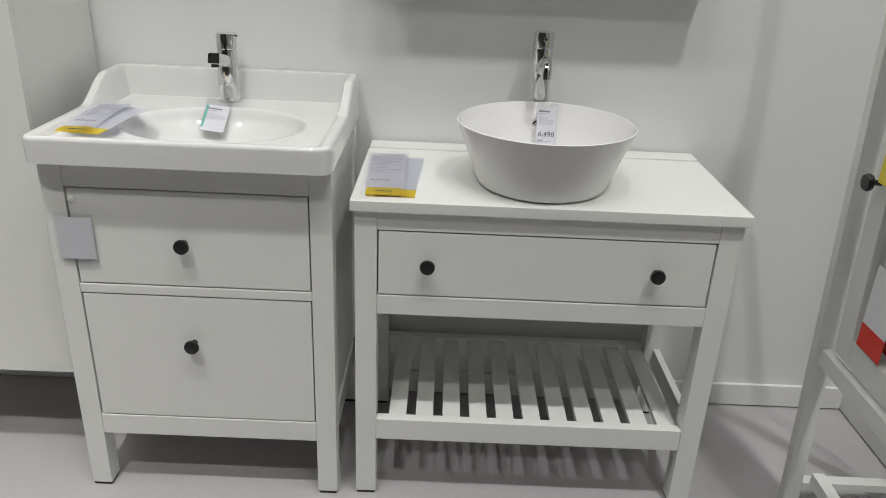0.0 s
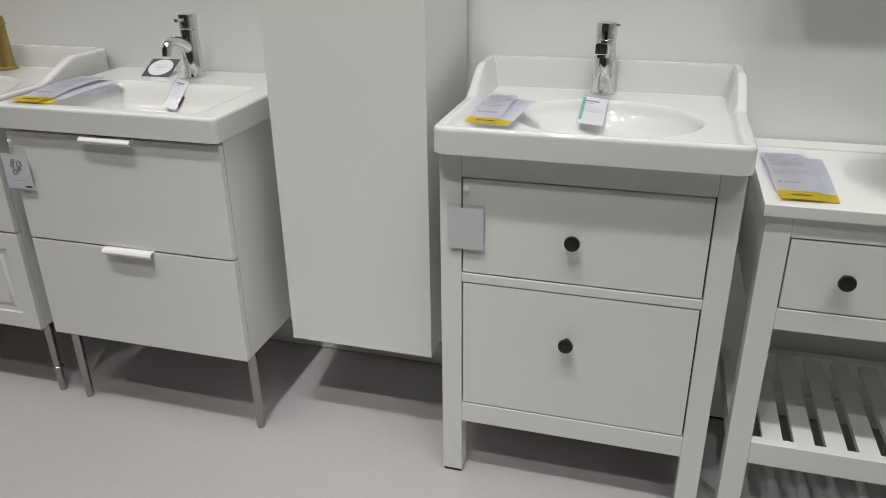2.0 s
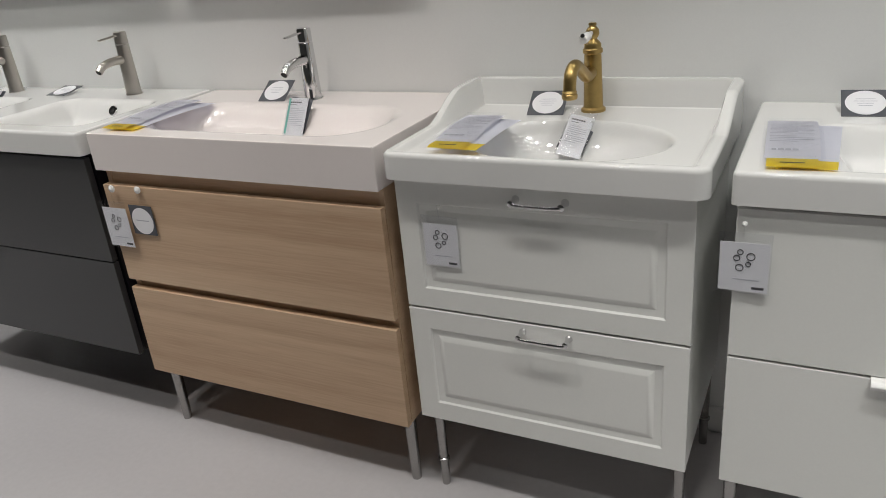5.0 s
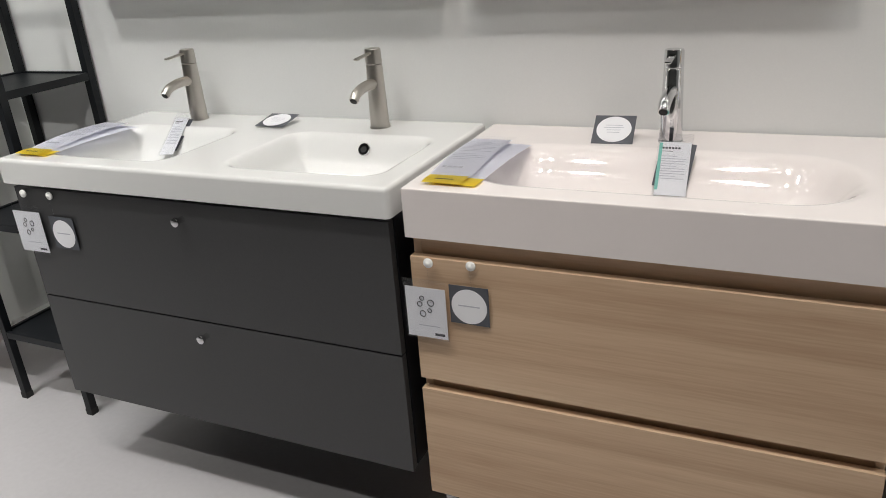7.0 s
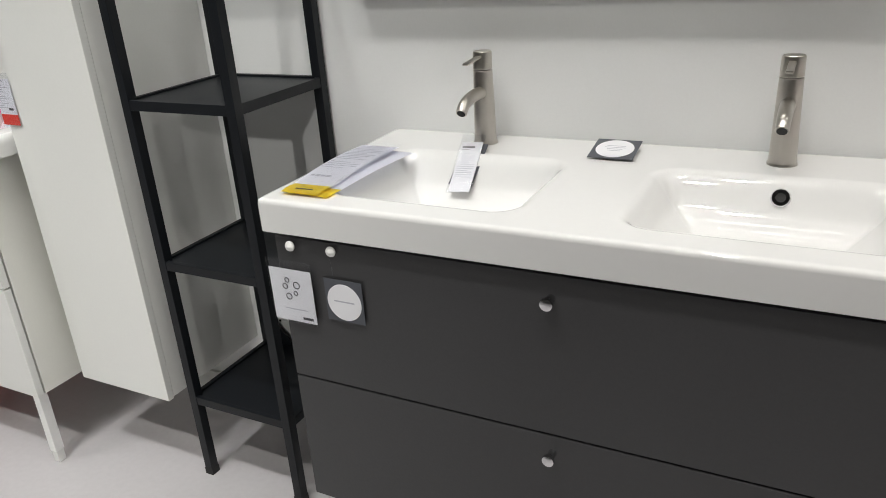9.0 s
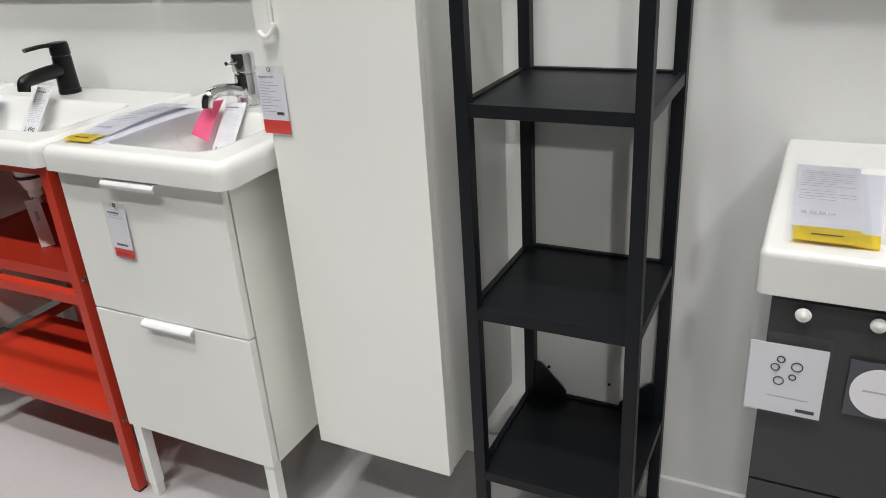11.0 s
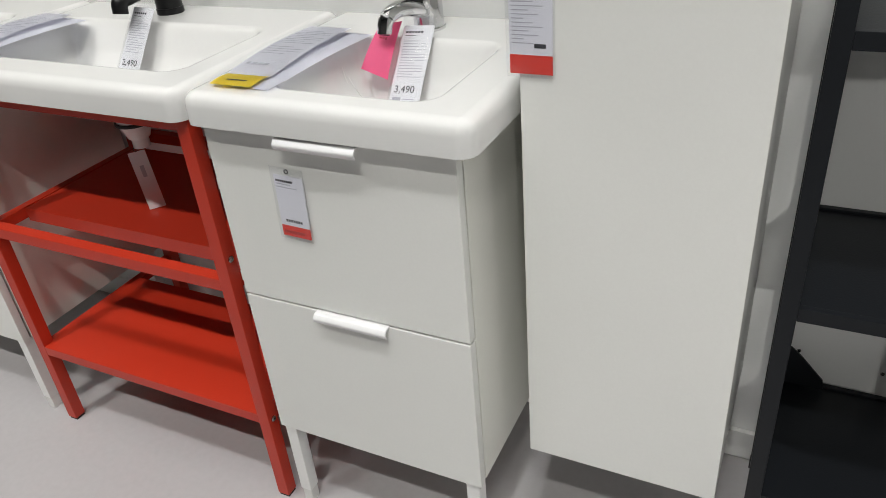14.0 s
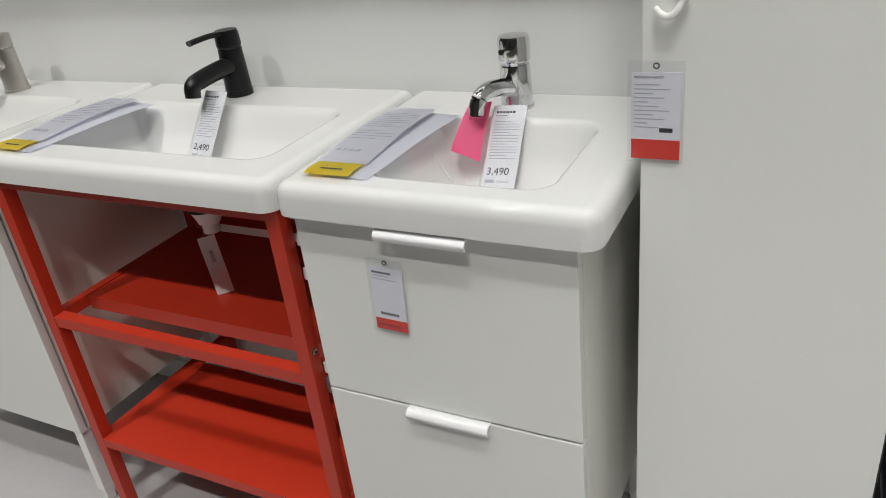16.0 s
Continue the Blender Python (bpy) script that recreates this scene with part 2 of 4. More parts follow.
def spaced(a, b, n, soft):
    """Grid lines from a to b, dense at both ends."""
    ends = [0, 0.15, 0.4, 0.7, 1.0]
    head = [a + soft * e for e in ends]
    tail = [b - soft * e for e in reversed(ends)]
    inner = list(np.linspace(a + soft, b - soft, n)[1:-1])
    return head + [float(v) for v in inner] + tail


def basin(x0, x1, y0, y1, under, top, corner=0.012, lip=0.008, nx=84, ny=64, shell=0.014):
    """A ceramic top: top(x, y, e) gives the upper surface, e the distance from the outer edge."""
    own = bmesh.new()
    xs, ys = spaced(x0, x1, nx, lip), spaced(y0, y1, ny, lip)
    cx, cy, hx, hy = (x0 + x1) / 2, (y0 + y1) / 2, (x1 - x0) / 2, (y1 - y0) / 2

    def place(x, y):
        dx, dy = abs(x - cx) - (hx - corner), abs(y - cy) - (hy - corner)
        if dx > 0 and dy > 0:
            # squares map to the rounded corner
            far, along = math.hypot(dx, dy), max(dx, dy)
            k = along / far if far > 1e-9 else 1
            x = cx + math.copysign(hx - corner + dx * k, x - cx)
            y = cy + math.copysign(hy - corner + dy * k, y - cy)
            return x, y, corner - along
        return x, y, min(hx - abs(x - cx), hy - abs(y - cy))

    up, down = {}, {}
    for i, gx in enumerate(xs):
        for j, gy in enumerate(ys):
            x, y, e = place(gx, gy)
            z = top(x, y, e)
            low = min(under, z - shell)
            if e < lip:
                z -= lip - math.sqrt(max(lip * lip - (lip - e) ** 2, 0))
            up[i, j] = own.verts.new((x, y, z))
            down[i, j] = own.verts.new((x, y, low))
    nx, ny = len(xs), len(ys)
    for i in range(nx - 1):
        for j in range(ny - 1):
            own.faces.new((up[i, j], up[i + 1, j], up[i + 1, j + 1], up[i, j + 1]))
            own.faces.new((down[i, j], down[i, j + 1], down[i + 1, j + 1], down[i + 1, j]))
    ring = [(i, 0) for i in range(nx - 1)] + [(nx - 1, j) for j in range(ny - 1)] + [(i, ny - 1) for i in range(nx - 1, 0, -1)] + [(0, j) for j in range(ny - 1, 0, -1)]
    for k, a in enumerate(ring):
        b = ring[(k + 1) % len(ring)]
        own.faces.new((down[a], down[b], up[b], up[a]))
    bmesh.ops.recalc_face_normals(own, faces=own.faces)
    return own


def rect_bowl(x, y, x0, x1, y0, y1, depth, r=0.05, wall=0.10):
    cx, cy = (x0 + x1) / 2, (y0 + y1) / 2
    qx, qy = abs(x - cx) - (x1 - x0) / 2 + r, abs(y - cy) - (y1 - y0) / 2 + r
    sd = math.hypot(max(qx, 0), max(qy, 0)) + min(max(qx, qy), 0) - r
    t = min(max(-sd / wall, 0), 1)
    lipped = t * t * (3 - 2 * t) if t < 1 else 1
    return depth * (0.35 * lipped + 0.65 * (1 - (1 - t) ** 2.4) * step(0, 0.36, t)) if t > 0 else 0


def oval_bowl(x, y, cx, cy, a, b, depth):
    d = math.hypot((x - cx) / a, (y - cy) / b)
    if d >= 1:
        return 0
    t = 1 - d
    return depth * (1 - (1 - min(t / 0.75, 1)) ** 2.2) * step(0, 0.10, t)


def letters(text, height, parent, place, material, name="writing"):
    """Flat lettering; place is its pose, lower left corner first."""
    c = bpy.data.curves.new(name, "FONT")
    c.body, c.size, c.extrude = text, height / 0.7, 0.0001
    scratch = new("scratch", c)
    me = bpy.data.meshes.new_from_object(scratch.evaluated_get(bpy.context.evaluated_depsgraph_get()))
    bpy.data.objects.remove(scratch)
    me.transform(place)
    me.materials.clear()
    me.materials.append(material)
    ob = new(name, me)
    ob.parent = parent
    return ob


# ---------- the shell of the place ----------
WALL_Y, EAST = 2.09, 0.70


def structure(name, bm, material, label):
    return tagged(part(name, bm, material), label, "", "", "structure")


structure("floor", box(-10.7, 0.85, -3.15, 5.15, -0.12, 0.0, 0), FLOOR, "smooth grey vinyl shop floor")
structure("wall_north", box(-10.5, EAST, WALL_Y, 2.24, 0, 2.4, 0), WALL, "plain white painted display partition")
structure("wall_east", box(EAST, 0.85, -3.0, 5.0, 0, 5.0, 0), WALL, "plain white painted side wall")
# south, west and far walls are added only to enclose the room darkly
structure("wall_south", box(-10.5, 0.85, -3.15, -3.0, 0, 5.0, 0), DISTANT, "added dark wall closing the room behind the aisle")
structure("wall_west", box(-10.7, -10.5, -3.15, 5.15, 0, 5.0, 0), DISTANT, "added dark wall closing the room's west end")
structure("wall_far", box(-10.5, 0.85, 5.0, 5.15, 0, 5.0, 0), DISTANT, "added dark wall closing the room beyond the display partition")
structure("ceiling", box(-10.7, 0.85, -3.15, 5.15, 5.0, 5.12, 0), CEIL, "plain grey ceiling")
structure("baseboard_north", box(-10.5, EAST - 0.013, WALL_Y - 0.013, WALL_Y - 0.0005, 0.004, 0.075, 0.003), TRIM, "white painted baseboard along the display wall")
structure("baseboard_east", box(EAST - 0.013, EAST - 0.0005, -3.0, WALL_Y - 0.0005, 0.004, 0.075, 0.003), TRIM, "white painted baseboard along the side wall")

# ---------- shared fittings ----------


def knob(x, y, z, parent, material=KNOB, r=0.0165, reach=0.028, label="black round knob"):
    prof = [(0, 0), (0.007, 0), (0.006, reach * 0.45), (r * 0.8, reach * 0.6), (r, reach * 0.75), (r * 0.93, reach * 0.95), (r * 0.6, reach), (0, reach)]
    return part("knob", lathe(prof, (x, y, z), 28, pose(0, 0, 0, 90)), material, parent, label, 50)


def round_leg(x, y, z1, parent, r=0.0135, ring=False):
    bm = lathe([(0, 0), (r * 0.75, 0), (r * 0.8, 0.004), (r, z1), (0, z1)], (x, y, 0), 24)
    if ring:
        lathe([(r * 0.9, 0.072), (r * 1.13, 0.074), (r * 1.13, 0.079), (r * 0.9, 0.081)], (x, y, 0), 24, bm=bm)
    return part("leg", bm, STEEL, parent, "brushed steel leg")


def carcass(t, x0, x1, y0, y1, z0, z1, material, wall=0.016):
    part("side_panel", box(x0, x0 + wall, y0, y1, z0, z1, 0.001), material, t)
    part("side_panel", box(x1 - wall, x1, y0, y1, z0, z1, 0.001), material, t)
    part("bottom_panel", box(x0 + wall, x1 - wall, y0, y1 - 0.002, z0, z0 + wall, 0.001), material, t)
    part("back_panel", box(x0 + wall, x1 - wall, y1 - 0.008, y1, z0 + wall, z1 - 0.02, 0), material, t)


def lip_handle(x0, x1, y, z1, parent, material, drop=0.02, reach=0.018):
    """A folded edge pull hooked over a drawer's top edge, one bent sheet."""
    line = [Vector((0, y + 0.012, z1 + 0.0012)), Vector((0, y - reach + 0.006, z1 + 0.0012))]
    line += arc([(0, y - reach + 0.002, z1 + 0.0004), (0, y - reach - 0.002, z1 - 0.004), (0, y - reach - 0.003, z1 - drop * 0.55), (0, y - reach, z1 - drop)], 4)
    own = bmesh.new()
    rows = []
    for i, p in enumerate(line):
        d = (line[min(i + 1, len(line) - 1)] - line[max(i - 1, 0)]).normalized()
        n = Vector((0, -d.z, d.y)) * 0.0012
        rows.append([own.verts.new((x, q.y, q.z)) for x, q in ((x0, p - n), (x1, p - n), (x1, p + n), (x0, p + n))])
    for a, b in zip(rows, rows[1:]):
        for k in range(4):
            own.faces.new((a[k], a[(k + 1) % 4], b[(k + 1) % 4], b[k]))
    own.faces.new(rows[0])
    own.faces.new(rows[-1])
    bmesh.ops.recalc_face_normals(own, faces=own.faces)
    return part("handle", own, material, parent, "white edge pull")


# ---------- taps ----------


def cylinder_tap(x, y, z, finish, label, height=0.165, lift=0.0, straight=False):
    """A tapered column, a bent or straight spout and a lever on its cap; lift lengthens the column."""
    t = thing("basin_tap", (x, y, z), label, "tap")
    h, z = height, z + lift
    part("body", lathe([(0, -lift), (0.0285, -lift), (0.0285, 0.005 - lift), (0.0268, 0.006 - lift), (0.0266, 0.009 - lift), (0.0235, h * 0.74), (0.0220, h * 0.755), (0.0220, h * 0.765), (0, h * 0.765)], (x, y, z)), finish, t)
    if straight:
        arm = part("spout", beam((x, y - 0.010, z + h * 0.60), (x, y - 0.112, z + h * 0.74), 0.030, 0.028, 0.006), finish, t)
        part("outlet", lathe([(0, 0), (0.009, 0), (0.009, 0.004), (0, 0.004)], (x, y - 0.104, z + h * 0.62), 20), RUBBER, arm)
        part("lever", box(x + 0.004, x + 0.030, y - 0.010, y + 0.004, z + h * 0.955, z + h * 0.985, 0.0015), finish, t)
    else:
        path = arc([(x, y - 0.008, z + h * 0.46), (x, y - 0.045, z + h * 0.59), (x, y - 0.080, z + h * 0.64), (x, y - 0.104, z + h * 0.57), (x, y - 0.111, z + h * 0.44)], 6)
        part("spout", tube(path, [0.0155 - 0.0045 * i / len(path) for i in range(len(path))]), finish, t)
        part("lever", box(x - 0.0055, x + 0.0055, y - 0.052, y - 0.005, z + h * 0.90, z + h * 0.955, 0.002), finish, t)
    part("cap", lathe([(0, h * 0.77), (0.0225, h * 0.77), (0.0240, h * 0.785), (0.0240, h * 0.97), (0.0225, h), (0, h)], (x, y, z)), finish, t)
    return t


def slim_tap(x, y, z, finish, label, height=0.175):
    """A conical column with a straight sloping spout and a flat top lever."""
    t = thing("basin_tap", (x, y, z), label, "tap")
    h = height
    part("body", lathe([(0, 0), (0.0245, 0), (0.0245, 0.003), (0.0225, 0.006), (0.019, h * 0.80), (0.018, h * 0.805), (0, h * 0.805)], (x, y, z)), finish, t)
    path = arc([(x, y - 0.006, z + h * 0.57), (x, y - 0.05, z + h * 0.575), (x, y - 0.088, z + h * 0.535), (x, y - 0.106, z + h * 0.46)], 6)
    part("spout", tube(path, [0.0125 - 0.002 * i / len(path) for i in range(len(path))]), finish, t)
    part("outlet", lathe([(0, -0.0012), (0.0080, -0.0012), (0.0080, 0.0), (0, 0.0)], (x, y - 0.1062, z + h * 0.459), 20, pose(0, 0, 0, -54)), RUBBER, t, "dark outlet")
    part("cap", lathe([(0, h * 0.815), (0.0185, h * 0.815), (0.019, h * 0.82), (0.0185, h * 0.985), (0.0165, h), (0, h)], (x, y, z)), finish, t)
    bm = box(x - 0.006, x + 0.006, -0.075, 0.0, -0.0025, 0.0025, 0.002)
    bmesh.ops.transform(bm, matrix=pose(0, y - 0.004, z + h * 0.955, 4), verts=bm.verts)
    part("lever", bm, finish, t)
    return t


# ---------- paper goods ----------


def rod_ring(t, x, y, z, r=0.004):
    bm = bmesh.new()
    ring = [(x + r * math.cos(a), y, z + r * math.sin(a)) for a in np.linspace(0, 2 * math.pi, 17)]
    for a, b in zip(ring, ring[1:]):
        tube([a, b], [0.0008, 0.0008], 6, bm=bm)
    return part("ring", bm, INK, t)


def bars(rows, y, material, parent, name="print"):
    """Thin printed lines: rows of x0, x1, z0, z1 on a face at y."""
    bm = bmesh.new()
    for x0, x1, z0, z1 in rows:
        box(x0, x1, y, y + 0.0003, z0, z1, 0, bm=bm)
    return part(name, bm, material, parent, weighted=False)


def leaf(x0, x1, y0, y1, z, thick=0.0006, bow=0.0, curl=0.0, n=10):
    """A sheet lying flat, bowed along y."""
    own = bmesh.new()
    rows = []
    for i in range(n + 1):
        s = i / n
        zz = z + bow * math.sin(math.pi * s) + curl * s * s
        rows.append([own.verts.new((x0 + (x1 - x0) * k / 3, y0 + (y1 - y0) * s, zz)) for k in range(4)])
    for a, b in zip(rows, rows[1:]):
        for k in range(3):
            own.faces.new((a[k], a[k + 1], b[k + 1], b[k]))
    bmesh.ops.solidify(own, geom=own.faces[:], thickness=-thick)
    bmesh.ops.recalc_face_normals(own, faces=own.faces)
    return own


def brochure(m, label, width=0.084, length=0.235, second=0.020, spread=4.0, yellow_pair=True):
    """A clear sleeve holding two price sheets with yellow feet, lying on a basin."""
    t = thing("price_leaflet", (0, 0, 0), label, "leaflet", "leaflets on the basins")
    lower = leaf(0.002, 0.002 + width, 0.055, 0.055 + length, 0.0012, bow=0.003)
    turn = Matrix.Translation((second, 0.006, 0)) @ pose(0, 0, 0, 0, 0, -spread)
    bmesh.ops.transform(lower, matrix=turn, verts=lower.verts)
    part("lower_sheet", lower, PAPER2, t)
    foot2 = leaf(0.002, 0.002 + width, 0.012, 0.055, 0.0012, bow=0.0005)
    bmesh.ops.transform(foot2, matrix=turn, verts=foot2.verts)
    part("lower_foot", foot2, YELLOW if yellow_pair else PAPER2, t, "yellow printed foot" if yellow_pair else "")
    part("sheet", leaf(0, width, 0.058, 0.058 + length, 0.0040, bow=0.007, curl=0.005), PAPER, t)
    part("foot", leaf(0.004, width - 0.004, 0.012, 0.0575, 0.0040, bow=0.002), YELLOW, t, "yellow printed foot")
    bm = bmesh.new()
    for k in range(13):
        s = 0.34 + 0.042 * k
        if k == 4:
            continue
        y = 0.058 + length * s
        z = 0.0040 + 0.007 * math.sin(math.pi * s) + 0.005 * s * s + 0.0009
        box(0.006, width * (0.9 if k % 3 else 0.6), y, y + 0.0012, z, z + 0.0002, 0, bm=bm)
    for k, (x0, x1) in enumerate(((0.010, 0.017), (0.020, 0.029), (0.031, 0.040), (0.042, 0.051))):
        box(x0, x1, 0.058 + length * 0.15, 0.058 + length * 0.15 + 0.009, 0.0082, 0.0084, 0, bm=bm)
    part("print", bm, GREYINK, t, weighted=False)
    part("print", box(0.024, 0.060, 0.027, 0.0305, 0.0064, 0.0066, 0), INK, t, weighted=False)
    part("sleeve", leaf(-0.006, width + 0.006, -0.002, length + 0.070, 0.0062, bow=0.007, curl=0.006), SLEEVE, t, "clear plastic sleeve")
    t.matrix_basis = m
    return t


def deck_card(x, y, z, turn=0, tilt=24):
    """A folded dark card with a white disc, leaning back on its foot."""
    t = thing("round_label_card", (0, 0, 0), "dark square card with a white printed disc beside a tap", "card", "disc cards on the basins")
    back = box(-0.0415, 0.0415, 0, 0.0012, 0, 0.078, 0.0003)
    disc = lathe([(0, 0), (0.0350, 0), (0.0350, 0.0006), (0, 0.0006)], (0, 0, 0), 40, pose(0, -0.0001, 0.039, 90))
    marks = bmesh.new()
    for k, w in enumerate((0.017, 0.02, 0.014, 0.012)):
        box(-w, w, -0.0010, -0.0008, 0.049 - 0.0065 * k, 0.0502 - 0.0065 * k, 0, bm=marks)
    lean = pose(0, 0, 0, -tilt)
    for bm in (back, disc, marks):
        bmesh.ops.transform(bm, matrix=lean, verts=bm.verts)
    part("back_card", back, DARKCARD, t)
    part("disc", disc, CARD, t, "white printed disc")
    part("print", marks, GREYINK, t, weighted=False)
    reach = 0.078 * math.sin(radians(tilt))
    part("foot", beam((0, reach, 0.078 * math.cos(radians(tilt))), (0, reach + 0.012, 0.0006), 0.06, 0.001, 0), SLEEVE, t)
    t.matrix_basis = pose(x, y, z, 0, 0, turn)
    return t


def tap_tag(m, label, price="", accent=None, width=0.034, length=0.135, shadow=True):
    """A printed strip in a clear sleeve that hangs from a tap into the basin."""
    t = thing("tap_price_tag", (0, 0, 0), label, "price tag", "tags on the taps")
    w = width / 2
    part("strip", box(-w, w, 0, 0.0009, -length, -0.012, 0.0002), CARD, t)
    if shadow:
        # dark offset copy of the strip stands in for its cast shadow
        back = box(-w + 0.004, w + 0.010, 0.004, 0.005, -length * 0.86, -0.010, 0.0002)
        bmesh.ops.transform(back, matrix=pose(0, 0.002, 0, 0, 6, 0), verts=back.verts)
        part("shadow_strip", back, DARKCARD, t, "dark offset strip standing in for the tag's shadow")
    rows = [(-w * 0.8, w * (0.75 if k % 4 else 0.2), -0.040 - 0.0048 * k, -0.0389 - 0.0048 * k) for k in range(int((length - (0.082 if price else 0.066)) / 0.0048))]
    bars(rows, -0.0004, GREYINK, t)
    bars([(-w * 0.8 + w * 0.2 * k, -w * 0.66 + w * 0.2 * k, -0.0255, -0.0220) for k in range(6)] + [(-w * 0.8, -w * 0.1, -0.0305, -0.0296)], -0.0004, INK, t)
    if accent:
        bars([(-w, -w + 0.006, -length + 0.01, -0.014)], -0.0005, accent, t, "coloured_edge")
    if price:
        letters(price, 0.0120, t, pose(-w * 0.8, -0.0005, -length + 0.021, 90), INK, "price")
        bars([(-w * 0.8, -w * 0.25, -length + 0.008, -length + 0.013), (-w * 0.1, w * 0.6, -length + 0.009, -length + 0.0105)], -0.0004, GREYINK, t)
    part("sleeve", box(-w - 0.003, w + 0.003, -0.0022, -0.0016, -length - 0.004, 0.004, 0), SLEEVE, t, "clear plastic sleeve")
    t.matrix_basis = m
    return t


def peg(x, y, z, parent, k=1.0):
    return part("peg", lathe([(0, 0), (0.011 * k, 0), (0.0118 * k, 0.002), (0.0105 * k, 0.0045), (0.007 * k, 0.0055), (0.0035 * k, 0.0075), (0, 0.008)], (x, y, z), 24, pose(0, 0, 0, 90)), PLUG, parent, "white plastic peg")


def leaflet_card(x0, x1, z0, z1, y, px, pz, label, k=0.82):
    """A white card with ring symbols, in a clear sleeve on a peg."""
    t = thing("hanging_info_card", (x0, y, z0), label, "card", "cards on the drawer fronts")
    w, h = x1 - x0, z1 - z0
    part("card", box(x0 + 0.003, x1 - 0.003, y - 0.003, y - 0.002, z0 + 0.003, z1 - 0.018, 0.0003), CARD, t)
    bm = bmesh.new()
    for u, v, r in ((0.42, 0.74, 0.0045), (0.62, 0.67, 0.0065), (0.36, 0.63, 0.005), (0.58, 0.53, 0.004), (0.42, 0.46, 0.006)):
        c = Vector((x0 + w * u, y - 0.0034, z0 + h * v * 0.92))
        ring = [c + Vector((r * math.cos(a), 0, r * math.sin(a))) for a in np.linspace(0, 2 * math.pi, 13)]
        for a, b in zip(ring, ring[1:]):
            tube([a, b], [0.0008, 0.0008], 6, bm=bm)
    part("ring_symbols", bm, INK, t)
    bars([(x0 + w * 0.3, x1 - w * 0.2, z0 + h * 0.22, z0 + h * 0.232)], y - 0.0034, GREYINK, t)
    bars([(x1 - w * 0.33, x1 - w * 0.1, z0 + h * 0.075, z0 + h * 0.115)], y - 0.0034, INK, t)
    part("sleeve", box(x0, x1, y - 0.0046, y - 0.0040, z0, z1, 0), SLEEVE, t, "clear plastic sleeve")
    peg(px, y, pz, t, k)
    part("thread", tube([(px, y - 0.008, pz - 0.004), (px, y - 0.005, z1 - 0.006)], [0.0008, 0.0008], 6), SLEEVE, t)
    return t


def disc_card(x0, x1, z0, z1, y, px, pz, label):
    t = thing("hanging_disc_card", (x0, y, z0), label, "card", "disc cards on the drawer fronts")
    part("back_card", box(x0, x1, y - 0.0030, y - 0.0018, z0, z1, 0.0003), DARKCARD, t)
    r = (x1 - x0) * 0.45
    part("disc", lathe([(0, 0), (r, 0), (r, 0.0006), (0, 0.0006)], ((x0 + x1) / 2, y - 0.0031, (z0 + z1) / 2 - 0.002), 40, pose(0, 0, 0, 90)), CARD, t, "white printed disc")
    bars([((x0 + x1) / 2 - r * 0.6, (x0 + x1) / 2 + r * 0.6, (z0 + z1) / 2 - 0.002, (z0 + z1) / 2 + 0.0005)], y - 0.0040, GREYINK, t)
    peg(px, y, pz, t, 0.82)
    part("thread", tube([(px, y - 0.008, pz - 0.004), (px, y - 0.003, z1 - 0.004)], [0.0008, 0.0008], 6), SLEEVE, t)
    return t


# ---------- mirrors over the basins ----------


def mirror_cabinet(x0, x1, z0, z1, depth, label, doors=2):
    t = thing("mirror_cabinet", ((x0 + x1) / 2, WALL_Y, z0), label, "mirror cabinet")
    y0 = WALL_Y - depth
    part("body", box(x0, x1, y0 + 0.02, WALL_Y - 0.0005, z0, z1, 0.001), FOIL, t)
    w = (x1 - x0) / doors
    for k in range(doors):
        d = part("door", box(x0 + w * k + 0.001, x0 + w * (k + 1) - 0.001, y0 + 0.005, y0 + 0.019, z0, z1, 0.001), FOIL, t)
        part("mirror", box(x0 + w * k + 0.001, x0 + w * (k + 1) - 0.001, y0, y0 + 0.0045, z0, z1, 0.001), MIRROR, d, "mirror glass")
    return t


mirror_cabinet(-0.69, 0.085, 1.24, 2.0, 0.13, "white wall cabinet with mirror doors over the washstand")
mirror_cabinet(-3.06, -2.62, 1.185, 1.9, 0.045, "shallow white wall cabinet with mirror door", 1)
mirror_cabinet(-3.98, -3.225, 1.183, 2.1, 0.06, "wide wall cabinet with mirror doors over the oak unit")
mirror_cabinet(-5.06, -4.03, 1.22, 2.1, 0.08, "wide wall cabinet with mirror doors over the double basin")
mirror_cabinet(-6.36, -5.86, 1.205, 2.0, 0.085, "shallow wall cabinet with mirror door over a small basin", 1)
mirror_cabinet(-7.6, -6.40, 1.205, 2.0, 0.085, "shallow wall cabinet with mirror doors", 2)

# ---------- two-drawer washstand with a raised-back basin ----------


def post(name, x0, x1, y0, y1, z1, parent):
    leg = part(name, box(x0, x1, y0, y1, 0.0078, z1, 0.002), LACQUER, parent)
    part("foot_glide", box(x0 + 0.003, x1 - 0.003, y0 + 0.003, y1 - 0.003, 0, 0.0075, 0), RUBBER, leg, "dark felt glide")
    return leg


def inset_drawer(x0, x1, y, z0, z1, parent, knobs):
    d = part("drawer_front", box(x0 + 0.003, x1 - 0.003, y, y + 0.018, z0 + 0.003, z1 - 0.003, 0.002), LACQUER, parent)
    for kx, kz in knobs:
        knob(kx, y, kz, d)
    return d


